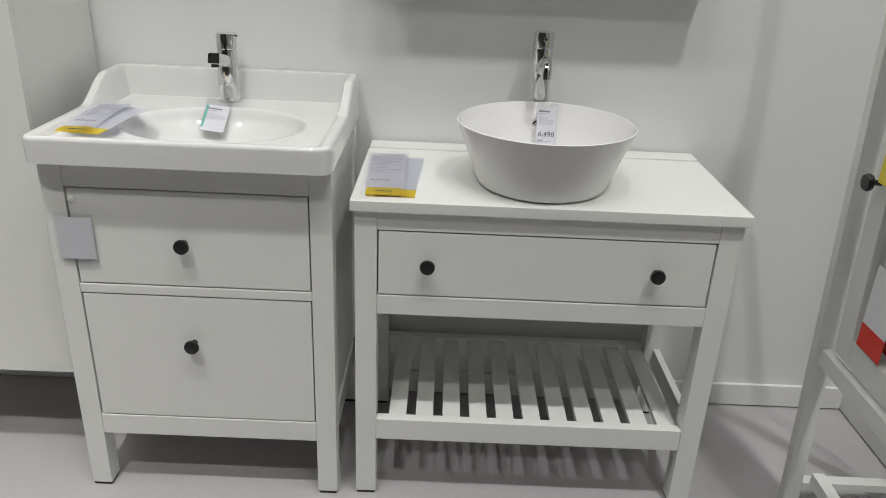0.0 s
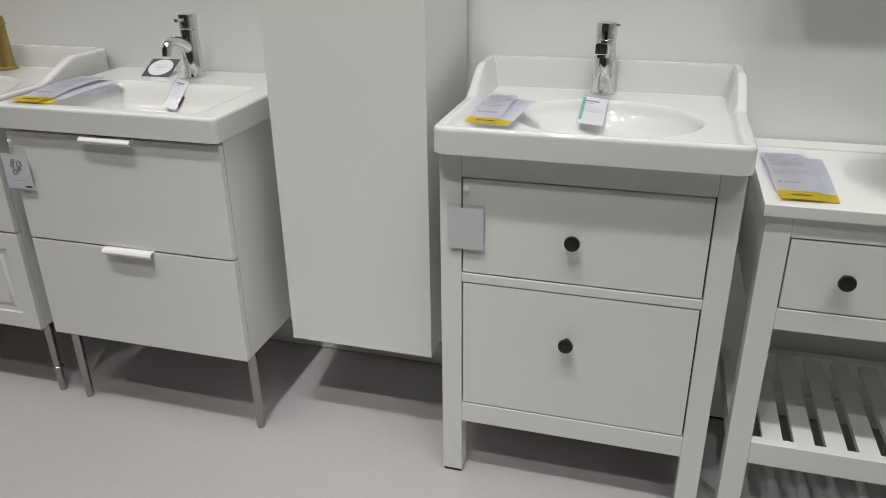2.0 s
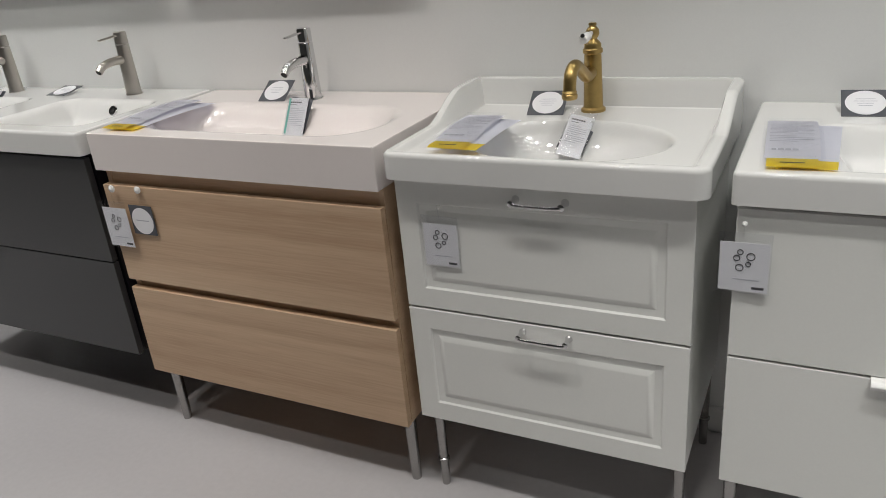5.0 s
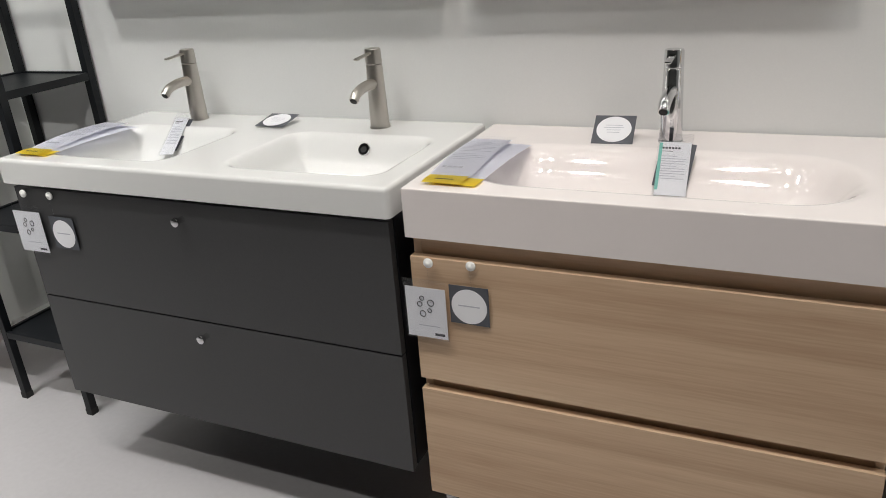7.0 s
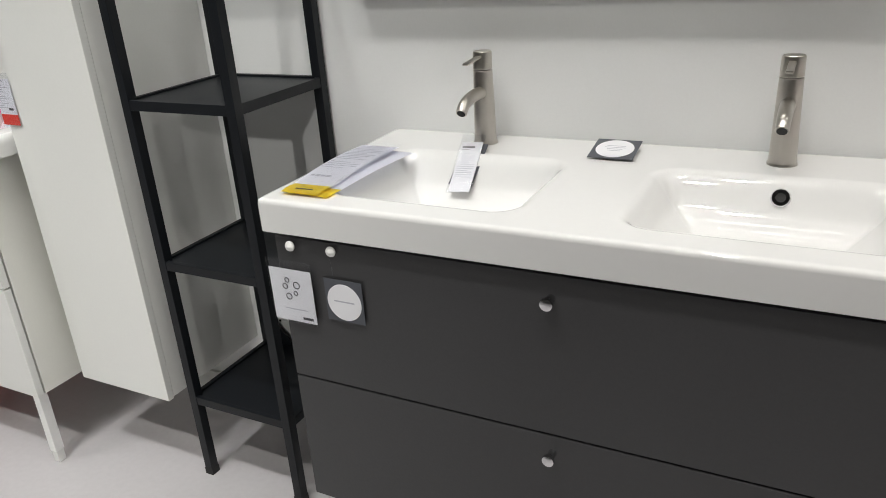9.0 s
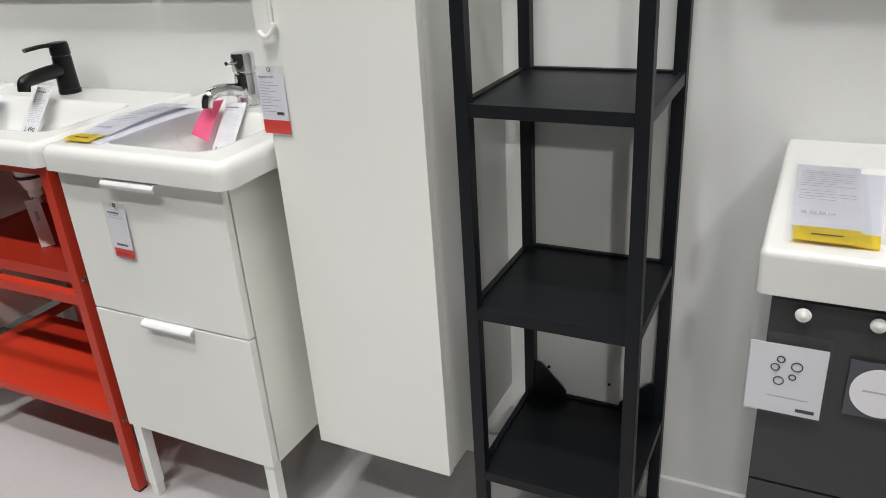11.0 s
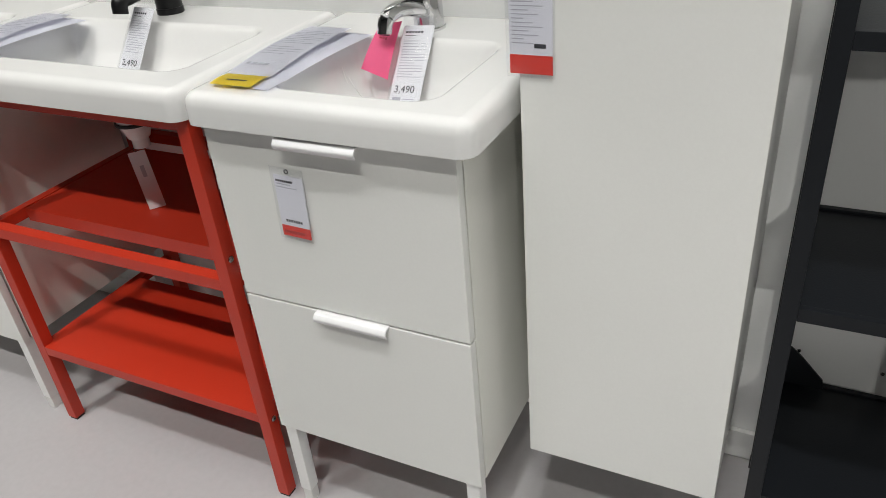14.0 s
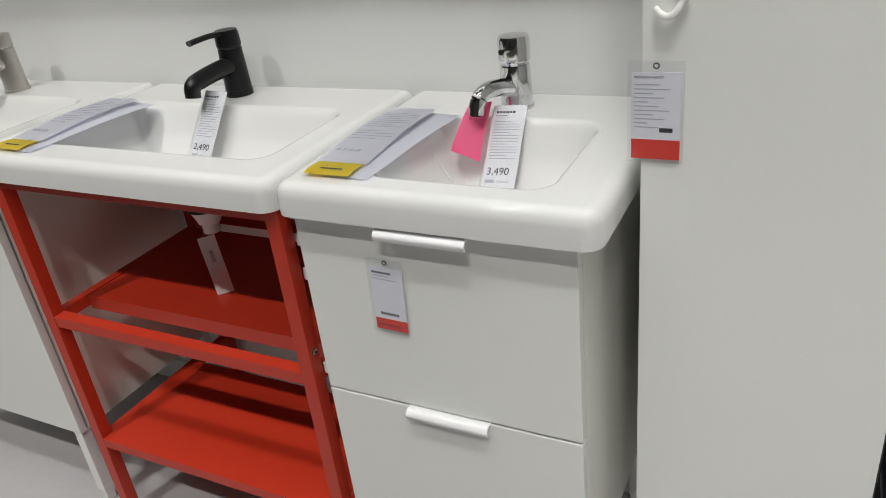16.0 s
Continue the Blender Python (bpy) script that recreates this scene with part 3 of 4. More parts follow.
def framed_washstand():
    x0, x1, y0, y1, z1, p = -1.345, -0.750, 1.632, 2.065, 0.826, 0.047
    t = thing("drawer_washstand", ((x0 + x1) / 2, (y0 + y1) / 2, 0), "white lacquered washstand cabinet with two drawers and black knobs", "washstand")
    for lx in (x0, x1 - p):
        for ly in (y0, y1 - p):
            post("leg", lx, lx + p, ly, ly + p, z1, t)
    part("top_rail", box(x0 + p, x1 - p, y0 + 0.001, y0 + 0.03, 0.767, z1, 0.0015), LACQUER, t)
    part("middle_rail", box(x0 + p, x1 - p, y0 + 0.001, y0 + 0.03, 0.526, 0.547, 0.0015), LACQUER, t)
    part("bottom_rail", box(x0 + p, x1 - p, y0 + 0.001, y0 + 0.03, 0.155, 0.207, 0.0015), LACQUER, t)
    for sx in (x0 + 0.008, x1 - 0.022):
        part("side_panel", box(sx, sx + 0.014, y0 + p, y1 - p, 0.22, z1, 0.001), LACQUER, t)
    for sx in (x0 + 0.002, x1 - 0.034):
        part("side_rail", box(sx, sx + 0.032, y0 + p, y1 - p, 0.155, 0.215, 0.0015), LACQUER, t)
    part("back_panel", box(x0 + p, x1 - p, y1 - 0.014, y1 - 0.006, 0.155, z1, 0), LACQUER, t)
    part("bottom_panel", box(x0 + p, x1 - p, y0 + 0.031, y1 - p, 0.165, 0.177, 0), LACQUER, t)
    # added dark sheet behind the fronts, so the gaps look shaded
    part("drawer_gap_shade", box(x0 + p, x1 - p, y0 + 0.022, y0 + 0.026, 0.207, 0.767, 0), GAPSHADE, t, "dark sheet painting the shade in the gap round the drawers")
    inset_drawer(x0 + p, x1 - p, y0 + 0.002, 0.547, 0.767, t, [(-1.062, 0.651)])
    inset_drawer(x0 + p, x1 - p, y0 + 0.002, 0.207, 0.526, t, [(-1.062, 0.411)])


framed_washstand()


def raised_basin(x0, x1, y0, y1, under, rim, tray, high, bowl, label, slope=(1.84, 1.98)):
    """A basin with a back splash whose sides sweep down to the front."""
    t = thing("raised_back_basin", ((x0 + x1) / 2, (y0 + y1) / 2, under), label, "wash basin")
    cx, cy, a, b, depth = bowl

    def top(x, y, e):
        edge = rim + (high - rim) * step(slope[0], slope[1], y)
        front = y - y0
        side = min(x - x0, x1 - x)
        base = tray
        z = base - oval_bowl(x, y, cx, cy, a, b, depth)
        near = min(side, y1 - y)
        z = z + (edge - z) * step(0.036, 0.021, near)
        if front < 0.05:
            z = max(z, base + (rim - base) * step(0.045, 0.014, front))
        return z

    part("basin", basin(x0, x1, y0, y1, under, top, corner=0.026, lip=0.009, nx=150, ny=130), CERAMIC, t)
    part("waste", lathe([(0, 0.004), (0.02, 0.004), (0.023, 0.001), (0.023, -0.004)], (cx, cy, tray - depth), 28), CHROME, t, "chrome waste ring")
    return t


raised_basin(-1.348, -0.744, 1.585, 2.087, 0.828, 0.882, 0.866, 0.937, (-1.03, 1.802, 0.205, 0.158, 0.085), "white glazed basin with swept raised back and oval bowl")
cylinder_tap(-1.056, 2.027, 0.866, CHROME, "chrome mixer tap with a short straight spout", 0.163, straight=True)

# ---------- open washstand with a slatted shelf ----------


def open_washstand():
    x0, x1, y0, y1, p = -0.706, 0.106, 1.640, 2.065, 0.048
    t = thing("open_washstand", ((x0 + x1) / 2, (y0 + y1) / 2, 0), "white lacquered open washstand with one drawer and slatted shelf", "washstand")
    part("table_top", box(-0.714, 0.116, 1.628, 2.0195, 0.740, 0.764, 0.002), LACQUER, t)
    part("back_strip", box(-0.712, 0.114, 2.0205, 2.082, 0.740, 0.7675, 0.002), LACQUER, t, "slightly raised strip along the rear of the top")
    for lx in (x0, x1 - p):
        for ly in (y0, y1 - p):
            post("leg", lx, lx + p, ly, ly + p, 0.7395, t)
    part("top_rail", box(x0 + p, x1 - p, y0 + 0.001, y0 + 0.03, 0.697, 0.7395, 0.0015), LACQUER, t)
    part("lower_rail", box(x0 + p, x1 - p, y0 + 0.001, y0 + 0.03, 0.498, 0.544, 0.0015), LACQUER, t)
    inset_drawer(x0 + p, x1 - p, y0 + 0.002, 0.544, 0.697, t, [(-0.550, 0.624), (-0.064, 0.624)])
    part("drawer_gap_shade", box(x0 + p, x1 - p, y0 + 0.022, y0 + 0.026, 0.544, 0.697, 0), GAPSHADE, t, "dark sheet painting the shade in the gap round the drawer")
    for sx in (x0 + 0.006, x1 - 0.024):
        part("side_panel", box(sx, sx + 0.018, y0 + p, y1 - p, 0.498, 0.7395, 0.001), LACQUER, t)
        part("shelf_side_rail", box(sx, sx + 0.018, y0 + p, y1 - p, 0.163, 0.219, 0.0015), LACQUER, t)
    part("drawer_box", box(x0 + 0.03, x1 - 0.03, y0 + 0.035, y1 - p, 0.502, 0.512, 0.001), LACQUER, t)
    part("back_rail", box(x0 + p, x1 - p, y1 - 0.02, y1 - 0.004, 0.498, 0.7395, 0.001), LACQUER, t)
    part("shelf_front_rail", box(x0 + p, x1 - p, y0 + 0.001, y0 + 0.026, 0.163, 0.219, 0.002), LACQUER, t)
    part("shelf_back_rail", box(x0 + p, x1 - p, y1 - 0.03, y1 - 0.006, 0.163, 0.219, 0.002), LACQUER, t)
    for k in range(12):
        sx = -0.631 + 0.0642 * k
        if sx + 0.0215 < x1 - 0.025:
            part("slat", box(sx, sx + 0.042, y0 + 0.026, y1 - 0.03, 0.196, 0.211, 0.0015), LACQUER, t)
    return t


open_washstand()


def vessel():
    c = (-0.3065, 1.790, 0.764)
    t = thing("vessel_basin", c, "round white countertop basin with thin tapering wall", "wash basin")
    h = 0.141
    prof = [(0, 0.0), (0.125, 0.0), (0.135, 0.002), (0.142, 0.008), (0.148, 0.020), (0.156, 0.042), (0.171, 0.082), (0.183, 0.113), (0.1925, h - 0.003), (0.1935, h), (0.191, h + 0.0012), (0.1885, h - 0.001),
            (0.166, h * 0.60), (0.148, 0.042), (0.134, 0.024), (0.10, 0.014), (0.03, 0.010), (0, 0.010)]
    part("bowl", lathe(prof, c, 96), STONE, t, smooth=60)
    part("overflow", lathe([(0, 0), (0.012, 0), (0.012, 0.002), (0.008, 0.003), (0.007, 0.001), (0, 0.001)], (c[0], c[1] + 0.169, c[2] + 0.09), 24, pose(0, 0, 0, 84)), CHROME, t, "chrome overflow ring")
    return t


vessel()
cylinder_tap(-0.300, 2.020, 0.762, CHROME, "tall chrome mixer tap behind the round basin", 0.165, lift=0.137)

# ---------- tall wall cabinets ----------


def tall_cabinet(x0, x1, y0, z0, z1, label, door_t=0.018):
    t = thing("tall_wall_cabinet", ((x0 + x1) / 2, (y0 + WALL_Y) / 2, z0), label, "wall cabinet")
    carcass(t, x0 + 0.0004, x1 - 0.0004, y0 + door_t + 0.0006, WALL_Y - 0.001, z0 + 0.004, z1, FOIL, 0.018)
    part("top_panel", box(x0 + 0.02, x1 - 0.02, y0 + door_t + 0.003, WALL_Y - 0.01, z1 - 0.018, z1, 0.001), FOIL, t)
    part("door", box(x0, x1, y0, y0 + door_t, z0, z1, 0.0015), FOIL, t, "flat white door")
    return t


tall_cabinet(-1.780, -1.402, 1.735, 0.250, 2.05, "tall plain white wall cabinet hung beside the washstands")

# ---------- flat white unit with two drawers ----------


def flat_unit():
    x0, x1, y0, y1, z0, z1 = -2.432, -1.850, 1.618, 2.085, 0.236, 0.804
    t = thing("flat_front_unit", ((x0 + x1) / 2, (y0 + y1) / 2, 0), "flat white two-drawer basin unit on steel legs", "cabinet")
    carcass(t, x0, x1, y0 + 0.020, y1, z0 + 0.002, z1, FOIL)
    for za, zb in ((z0, 0.512), (0.517, 0.795)):
        d = part("drawer_front", box(x0, x1, y0, y0 + 0.018, za, zb, 0.0012), FOIL, t)
        lip_handle(-2.207, -2.069, y0, zb + 0.001, d, EDGE, 0.012, 0.016)
    # added dark sheet paints the shade seen through the drawer gap
    part("gap_dark_sheet", box(x0 + 0.017, x1 - 0.017, y0 + 0.0215, y0 + 0.026, 0.50, 0.803, 0), GAPSHADE, t, "dark sheet painting the shade in the gap between the drawers")
    for lx in (-2.414, -1.866):
        round_leg(lx, 1.665, z0 + 0.002, t)
    return t


flat_unit()


def flat_basin(name, x0, x1, y0, y1, under, z, bowls, material, label, corner=0.012, lip=0.008, overflow=()):
    t = thing(name, ((x0 + x1) / 2, (y0 + y1) / 2, under), label, "wash basin")

    def top(x, y, e):
        return z - sum(rect_bowl(x, y, *b) for b in bowls)

    part("basin", basin(x0, x1, y0, y1, under, top, corner, lip, nx=210 if len(bowls) > 1 else 150, ny=130), material, t)
    for b in bowls:
        part("waste", lathe([(0, 0.003), (0.02, 0.003), (0.023, 0.001), (0.023, -0.004)], ((b[0] + b[1]) / 2, (b[2] + b[3]) / 2, z - b[4]), 28), CHROME, t, "chrome waste ring")
    for ox, oy, oz, tilt in overflow:
        bm = lathe([(0.008, 0.0), (0.008, 0.003), (0.0135, 0.003), (0.0155, 0.0), (0.0135, -0.002)], (ox, oy, oz), 28, pose(0, 0, 0, tilt))
        ring = part("overflow", bm, CHROME, t, "chrome overflow ring")
        part("overflow_hole", lathe([(0, 0.0012), (0.0082, 0.0012), (0.0082, -0.002)], (ox, oy, oz), 24, pose(0, 0, 0, tilt)), RUBBER, ring)
    return t


flat_basin("slab_basin", -2.442, -1.842, 1.602, 2.087, 0.806, 0.862, [(-2.330, -1.898, 1.630, 1.920, 0.095, 0.04, 0.125)], CERAMIC, "white ceramic slab basin with rectangular bowl")
cylinder_tap(-2.136, 1.992, 0.862, CHROME, "chrome mixer tap on the slab basin", 0.165)

# ---------- panelled unit with bar handles ----------


def panel_front(x0, x1, y, z0, z1, inset, parent):
    """A drawer front with a sunk, bevelled field."""
    own = bmesh.new()
    loops = []
    for dx, dy in ((0, 0.018), (0, 0.0015), (0.0015, 0), (inset - 0.004, 0), (inset, 0.0035), (inset + 0.014, 0.0045), (inset + 0.024, 0.0008), (inset + 0.028, 0.0004)):
        loops.append([own.verts.new(v) for v in ((x0 + dx, y + dy, z0 + dx), (x1 - dx, y + dy, z0 + dx), (x1 - dx, y + dy, z1 - dx), (x0 + dx, y + dy, z1 - dx))])
    for a, b in zip(loops, loops[1:]):
        for k in range(4):
            own.faces.new((a[k], a[(k + 1) % 4], b[(k + 1) % 4], b[k]))
    own.faces.new(loops[-1])
    own.faces.new(loops[0])
    bmesh.ops.recalc_face_normals(own, faces=own.faces)
    return part("drawer_front", own, LACQUER, parent, smooth=20)


def bar_handle(x0, x1, y, z, parent):
    bm = tube(arc([(x0 + 0.004, y - 0.026, z), (x0 + 0.012, y - 0.028, z - 0.0025), ((x0 + x1) / 2, y - 0.0285, z - 0.003), (x1 - 0.012, y - 0.028, z - 0.0025), (x1 - 0.004, y - 0.026, z)], 6), [0.0042] * 25, 12)
    for hx in (x0 + 0.004, x1 - 0.004):
        lathe([(0, 0), (0.008, 0), (0.006, 0.005), (0.0045, 0.016), (0.006, 0.024), (0.0065, 0.028), (0, 0.031)], (hx, y, z), 20, pose(0, 0, 0, 90), bm=bm)
    return part("handle", bm, CHROME, parent, "small chrome bar handle")


def panelled_unit():
    x0, x1, y0, y1, z0, z1 = -3.088, -2.497, 1.632, 2.085, 0.222, 0.808
    t = thing("panelled_unit", ((x0 + x1) / 2, (y0 + y1) / 2, 0), "white two-drawer basin unit with panelled fronts and chrome handles", "cabinet")
    carcass(t, x0, x1, y0 + 0.020, y1, z0 + 0.002, z1, LACQUER)
    for za, zb, hz in ((z0, 0.508, 0.488), (0.513, 0.799, 0.776)):
        d = panel_front(x0, x1, y0, za, zb, 0.050, t)
        bar_handle(-2.830, -2.725, y0, hz, d)
    part("gap_dark_sheet", box(x0 + 0.017, x1 - 0.017, y0 + 0.0215, y0 + 0.026, 0.50, 0.807, 0), GAPSHADE, t, "dark sheet painting the shade in the gap between the drawers")
    for lx in (-3.064, -2.513):
        for ly in (1.672, 2.03):
            round_leg(lx, ly, z0 + 0.002, t, 0.0125, True)
    return t


panelled_unit()
raised_basin(-3.096, -2.474, 1.598, 2.087, 0.810, 0.864, 0.852, 0.914, (-2.775, 1.782, 0.215, 0.150, 0.09), "white glazed basin with swept raised back beside the brass tap", (1.80, 1.96))


def brass_tap(x, y, z):
    t = thing("classic_tap", (x, y, z), "aged brass classic tap with gooseneck spout and porcelain lever", "tap")
    part("body", lathe([(0, 0), (0.027, 0), (0.027, 0.006), (0.022, 0.010), (0.0215, 0.014), (0.0185, 0.125), (0.0215, 0.128), (0.0215, 0.135), (0.0185, 0.138), (0.0185, 0.146),
                        (0.0135, 0.152), (0.010, 0.156), (0, 0.156)], (x, y, z)), BRASS, t)
    part("finial", lathe([(0, 0.153), (0.009, 0.155), (0.0145, 0.166), (0.0135, 0.176), (0.007, 0.183), (0.009, 0.186), (0.008, 0.190), (0, 0.191)], (x, y, z), 24), BRASS, t)
    path = arc([(x, y - 0.012, z + 0.088), (x, y - 0.05, z + 0.086), (x, y - 0.085, z + 0.104), (x, y - 0.130, z + 0.124), (x, y - 0.162, z + 0.112), (x, y - 0.172, z + 0.080)], 6)
    part("spout", tube(path, [0.013] * len(path)), BRASS, t)
    part("nozzle", lathe([(0, 0), (0.0145, 0), (0.016, 0.003), (0.016, 0.009), (0.014, 0.011), (0.0155, 0.014), (0.013, 0.018)], (x, y - 0.172, z + 0.066), 24), BRASS, t)
    lever = part("lever", lathe([(0, 0), (0.005, 0), (0.006, 0.016), (0.0095, 0.030), (0.0105, 0.056), (0.0085, 0.066), (0, 0.067)], (x, y - 0.008, z + 0.170), 24, pose(0, 0, 0, 94)), PORCELAIN, t, "white porcelain lever")
    part("lever_cap", lathe([(0, 0), (0.0045, 0), (0.004, 0.003), (0, 0.0035)], (x, y - 0.0745, z + 0.1747), 16, pose(0, 0, 0, 94)), RUBBER, lever, "dark end cap")
    return t


brass_tap(-2.782, 2.014, 0.852)

# ---------- oak unit ----------


def oak_unit():
    x0, x1, y0, y1, z0, z1 = -3.931, -3.118, 1.615, 2.085, 0.190, 0.776
    t = thing("oak_unit", ((x0 + x1) / 2, (y0 + y1) / 2, 0), "oak-effect two-drawer basin unit with recessed grip grooves", "cabinet")
    carcass(t, x0, x1, y0 + 0.020, y1, z0 + 0.002, z1, OAK)
    for za, zb in ((z0, 0.450), (0.474, 0.738)):
        part("drawer_front", box(x0, x1, y0, y0 + 0.018, za, zb, 0.0015), OAK, t)
        part("grip_recess", box(x0 + 0.016, x1 - 0.016, y0 + 0.022, y0 + 0.030, zb - 0.02, zb + 0.040, 0), OAK, t, "recessed oak grip groove")
    for lx in (-3.908, -3.143):
        for ly in (1.665, 2.03):
            round_leg(lx, ly, z0 + 0.002, t, 0.0155)
    return t


oak_unit()
flat_basin("deep_slab_basin", -3.935, -3.114, 1.608, 2.087, 0.778, 0.872, [(-3.880, -3.170, 1.655, 1.948, 0.10, 0.14, 0.20)], BLUSH, "warm white slab basin with a deep front edge", 0.004, 0.003)
slim_tap(-3.526, 1.999, 0.872, CHROME, "chrome tap with flat lever on the deep slab basin", 0.180)

# ---------- dark unit with the double basin ----------


def dark_unit():
    x0, x1, y0, y1, z0, z1 = -4.972, -3.965, 1.607, 2.085, 0.236, 0.812
    t = thing("dark_unit", ((x0 + x1) / 2, (y0 + y1) / 2, z0), "dark grey wall-hung two-drawer unit with small chrome knobs", "cabinet")
    carcass(t, x0 + 0.002, x1 - 0.002, y0 + 0.026, y1, z0 + 0.002, z1, NAVY)
    for za, zb, kz in ((z0, 0.517, 0.485), (0.521, 0.804, 0.766)):
        d = part("drawer_front", box(x0, x1, y0, y0 + 0.018, za, zb, 0.0012), SLATE, t)
        knob(-4.464, y0, kz, d, CHROME, 0.0105, 0.026, "small chrome knob")
    part("gap_dark_sheet", box(x0 + 0.017, x1 - 0.017, y0 + 0.027, y0 + 0.032, 0.25, 0.811, 0), NAVY, t)
    return t


dark_unit()
flat_basin("double_basin", -4.992, -3.954, 1.593, 2.087, 0.815, 0.874,
           [(-4.905, -4.530, 1.645, 1.948, 0.105, 0.06, 0.145), (-4.395, -3.998, 1.645, 1.948, 0.105, 0.06, 0.145)],
           CERAMIC, "wide white ceramic double basin with two bowls", 0.012, 0.009, overflow=[(-4.184, 1.912, 0.847, 59)])
slim_tap(-4.745, 2.018, 0.874, NICKEL, "brushed nickel tap at the double basin", 0.182)
slim_tap(-4.193, 2.011, 0.874, NICKEL, "brushed nickel tap at the double basin", 0.182)

# ---------- black metal shelf ----------


def metal_shelf():
    x0, x1, y0, y1, s = -5.478, -5.165, 1.770, 2.083, 0.0235
    t = thing("metal_shelf_unit", ((x0 + x1) / 2, (y0 + y1) / 2, 0), "narrow black metal shelf unit with sheet shelves", "shelf")
    for lx in (x0, x1 - s):
        for ly in (y0, y1 - s):
            leg = part("post", box(lx, lx + s, ly, ly + s, 0.004, 1.50, 0.0015), BLACK, t)
            part("foot", box(lx - 0.001, lx + s + 0.001, ly - 0.001, ly + s + 0.001, 0, 0.02, 0.001), RUBBER, leg)
    for z in (0.242, 0.612, 0.986):
        sh = part("shelf", box(x0 + 0.013, x1 - 0.013, y0 + 0.011, y1 - 0.011, z - 0.010, z - 0.005, 0.0005), BLACK, t)
        part("rim", box(x0 + s, x1 - s, y0 + 0.001, y0 + 0.012, z - 0.022, z, 0.001), BLACK, sh)
        part("rim", box(x0 + s, x1 - s, y1 - 0.012, y1 - 0.001, z - 0.022, z, 0.001), BLACK, sh)
        part("rim", box(x0 + 0.002, x0 + 0.014, y0 + s, y1 - s, z - 0.022, z, 0.001), BLACK, sh)
        part("rim", box(x1 - 0.014, x1 - 0.002, y0 + s, y1 - s, z - 0.022, z, 0.001), BLACK, sh)
    for ry in (y0 + 0.002, y1 - 0.022):
        part("top_rail", box(x0 + s, x1 - s, ry, ry + 0.020, 1.478, 1.498, 0.001), BLACK, t)
    for rx in (x0 + 0.002, x1 - 0.022):
        part("top_rail", box(rx, rx + 0.020, y0 + s, y1 - s, 1.478, 1.498, 0.001), BLACK, t)
    for sx, d in ((x0 + s, 1), (x1 - s, -1)):
        own = bmesh.new()
        prof = [(0, 0.0), (0.075, 0.0), (0.072, 0.02), (0.03, 0.066), (0.012, 0.082), (0, 0.084)]
        front = [own.verts.new((sx + d * a, y1 - 0.020, 0.242 + b)) for a, b in prof]
        rear = [own.verts.new((sx + d * a, y1 - 0.016, 0.242 + b)) for a, b in prof]
        own.faces.new(front)
        own.faces.new(rear)
        for k in range(len(prof)):
            j = (k + 1) % len(prof)
            own.faces.new((front[k], front[j], rear[j], rear[k]))
        bmesh.ops.recalc_face_normals(own, faces=own.faces)
        part("gusset", own, BLACK, t, "black corner brace")
    return t


metal_shelf()
for sx, sz in ((-5.43, 0.47), (-5.43, 0.30), (-5.25, 0.40), (-5.29, 0.285)):
    tagged(part("wall_screw", lathe([(0, 0), (0.004, 0), (0.003, 0.0015), (0, 0.002)], (sx, WALL_Y, sz), 14, pose(0, 0, 0, 90)), STEEL), "small screw head in the white wall", "screw")

tall_cabinet(-5.835, -5.521, 1.743, 0.230, 2.05, "tall plain white wall cabinet beside the black shelf")


def cabinet_pull():
    t = thing("wire_hook", (-5.808, 1.743, 1.10), "thin white wire hook hanging on the tall cabinet door", "hook")
    part("stem", tube([(-5.793, 1.736, 1.36), (-5.793, 1.736, 1.21), (-5.794, 1.736, 1.112)], [0.0034, 0.0034, 0.0036], 12), PLUG, t)
    bend = arc([(-5.786, 1.735, 1.116), (-5.789, 1.733, 1.109), (-5.796, 1.730, 1.098), (-5.805, 1.729, 1.094), (-5.814, 1.730, 1.098), (-5.819, 1.731, 1.104)], 5)
    part("hook", tube(bend, [0.0052] * 5 + [0.0042] * (len(bend) - 7) + [0.0036, 0.0030], 14), PLUG, t)
    part("screw_plate", box(-5.799, -5.787, 1.7385, 1.743, 1.30, 1.36, 0.001), PLUG, t)
    return t


cabinet_pull()

# ---------- small white unit, red frame unit and their neighbour ----------


def small_unit(x0, x1, label, handles=None, fronts=((0.215, 0.527), (0.531, 0.842))):
    y0, y1, z0, z1 = 1.640, 2.082, 0.215, 0.852
    t = thing("small_drawer_unit", ((x0 + x1) / 2, (y0 + y1) / 2, 0), label, "cabinet")
    carcass(t, x0 + 0.002, x1 - 0.001, y0 + 0.0235, y1, z0 + 0.001, z1, IVORY)
    for za, zb in fronts:
        d = part("drawer_front" if len(fronts) > 1 else "door", box(x0, x1, y0, y0 + 0.018, za, zb, 0.0015), FOIL, t)
        if handles:
            lip_handle(handles[0], handles[1], y0, zb - 0.001, d, ALU, 0.013, 0.022 if zb > 0.8 else 0.012)
    part("gap_dark_sheet", box(x0 + 0.018, x1 - 0.018, y0 + 0.022, y0 + 0.027, 0.5, 0.85, 0), GAPSHADE, t, "dark sheet painting the shade in the gap between the drawers")
    for lx in (x0 + 0.004, x1 - 0.034):
        for ly in (1.644, 2.045):
            leg = part("leg", box(lx + 0.002, lx + 0.028, ly, ly + 0.026, 0.035, z0, 0.002), EDGE, t, "white square leg")
            part("foot", box(lx + 0.004, lx + 0.026, ly + 0.002, ly + 0.024, 0, 0.0348, 0.002), PLUG, leg)
    return t


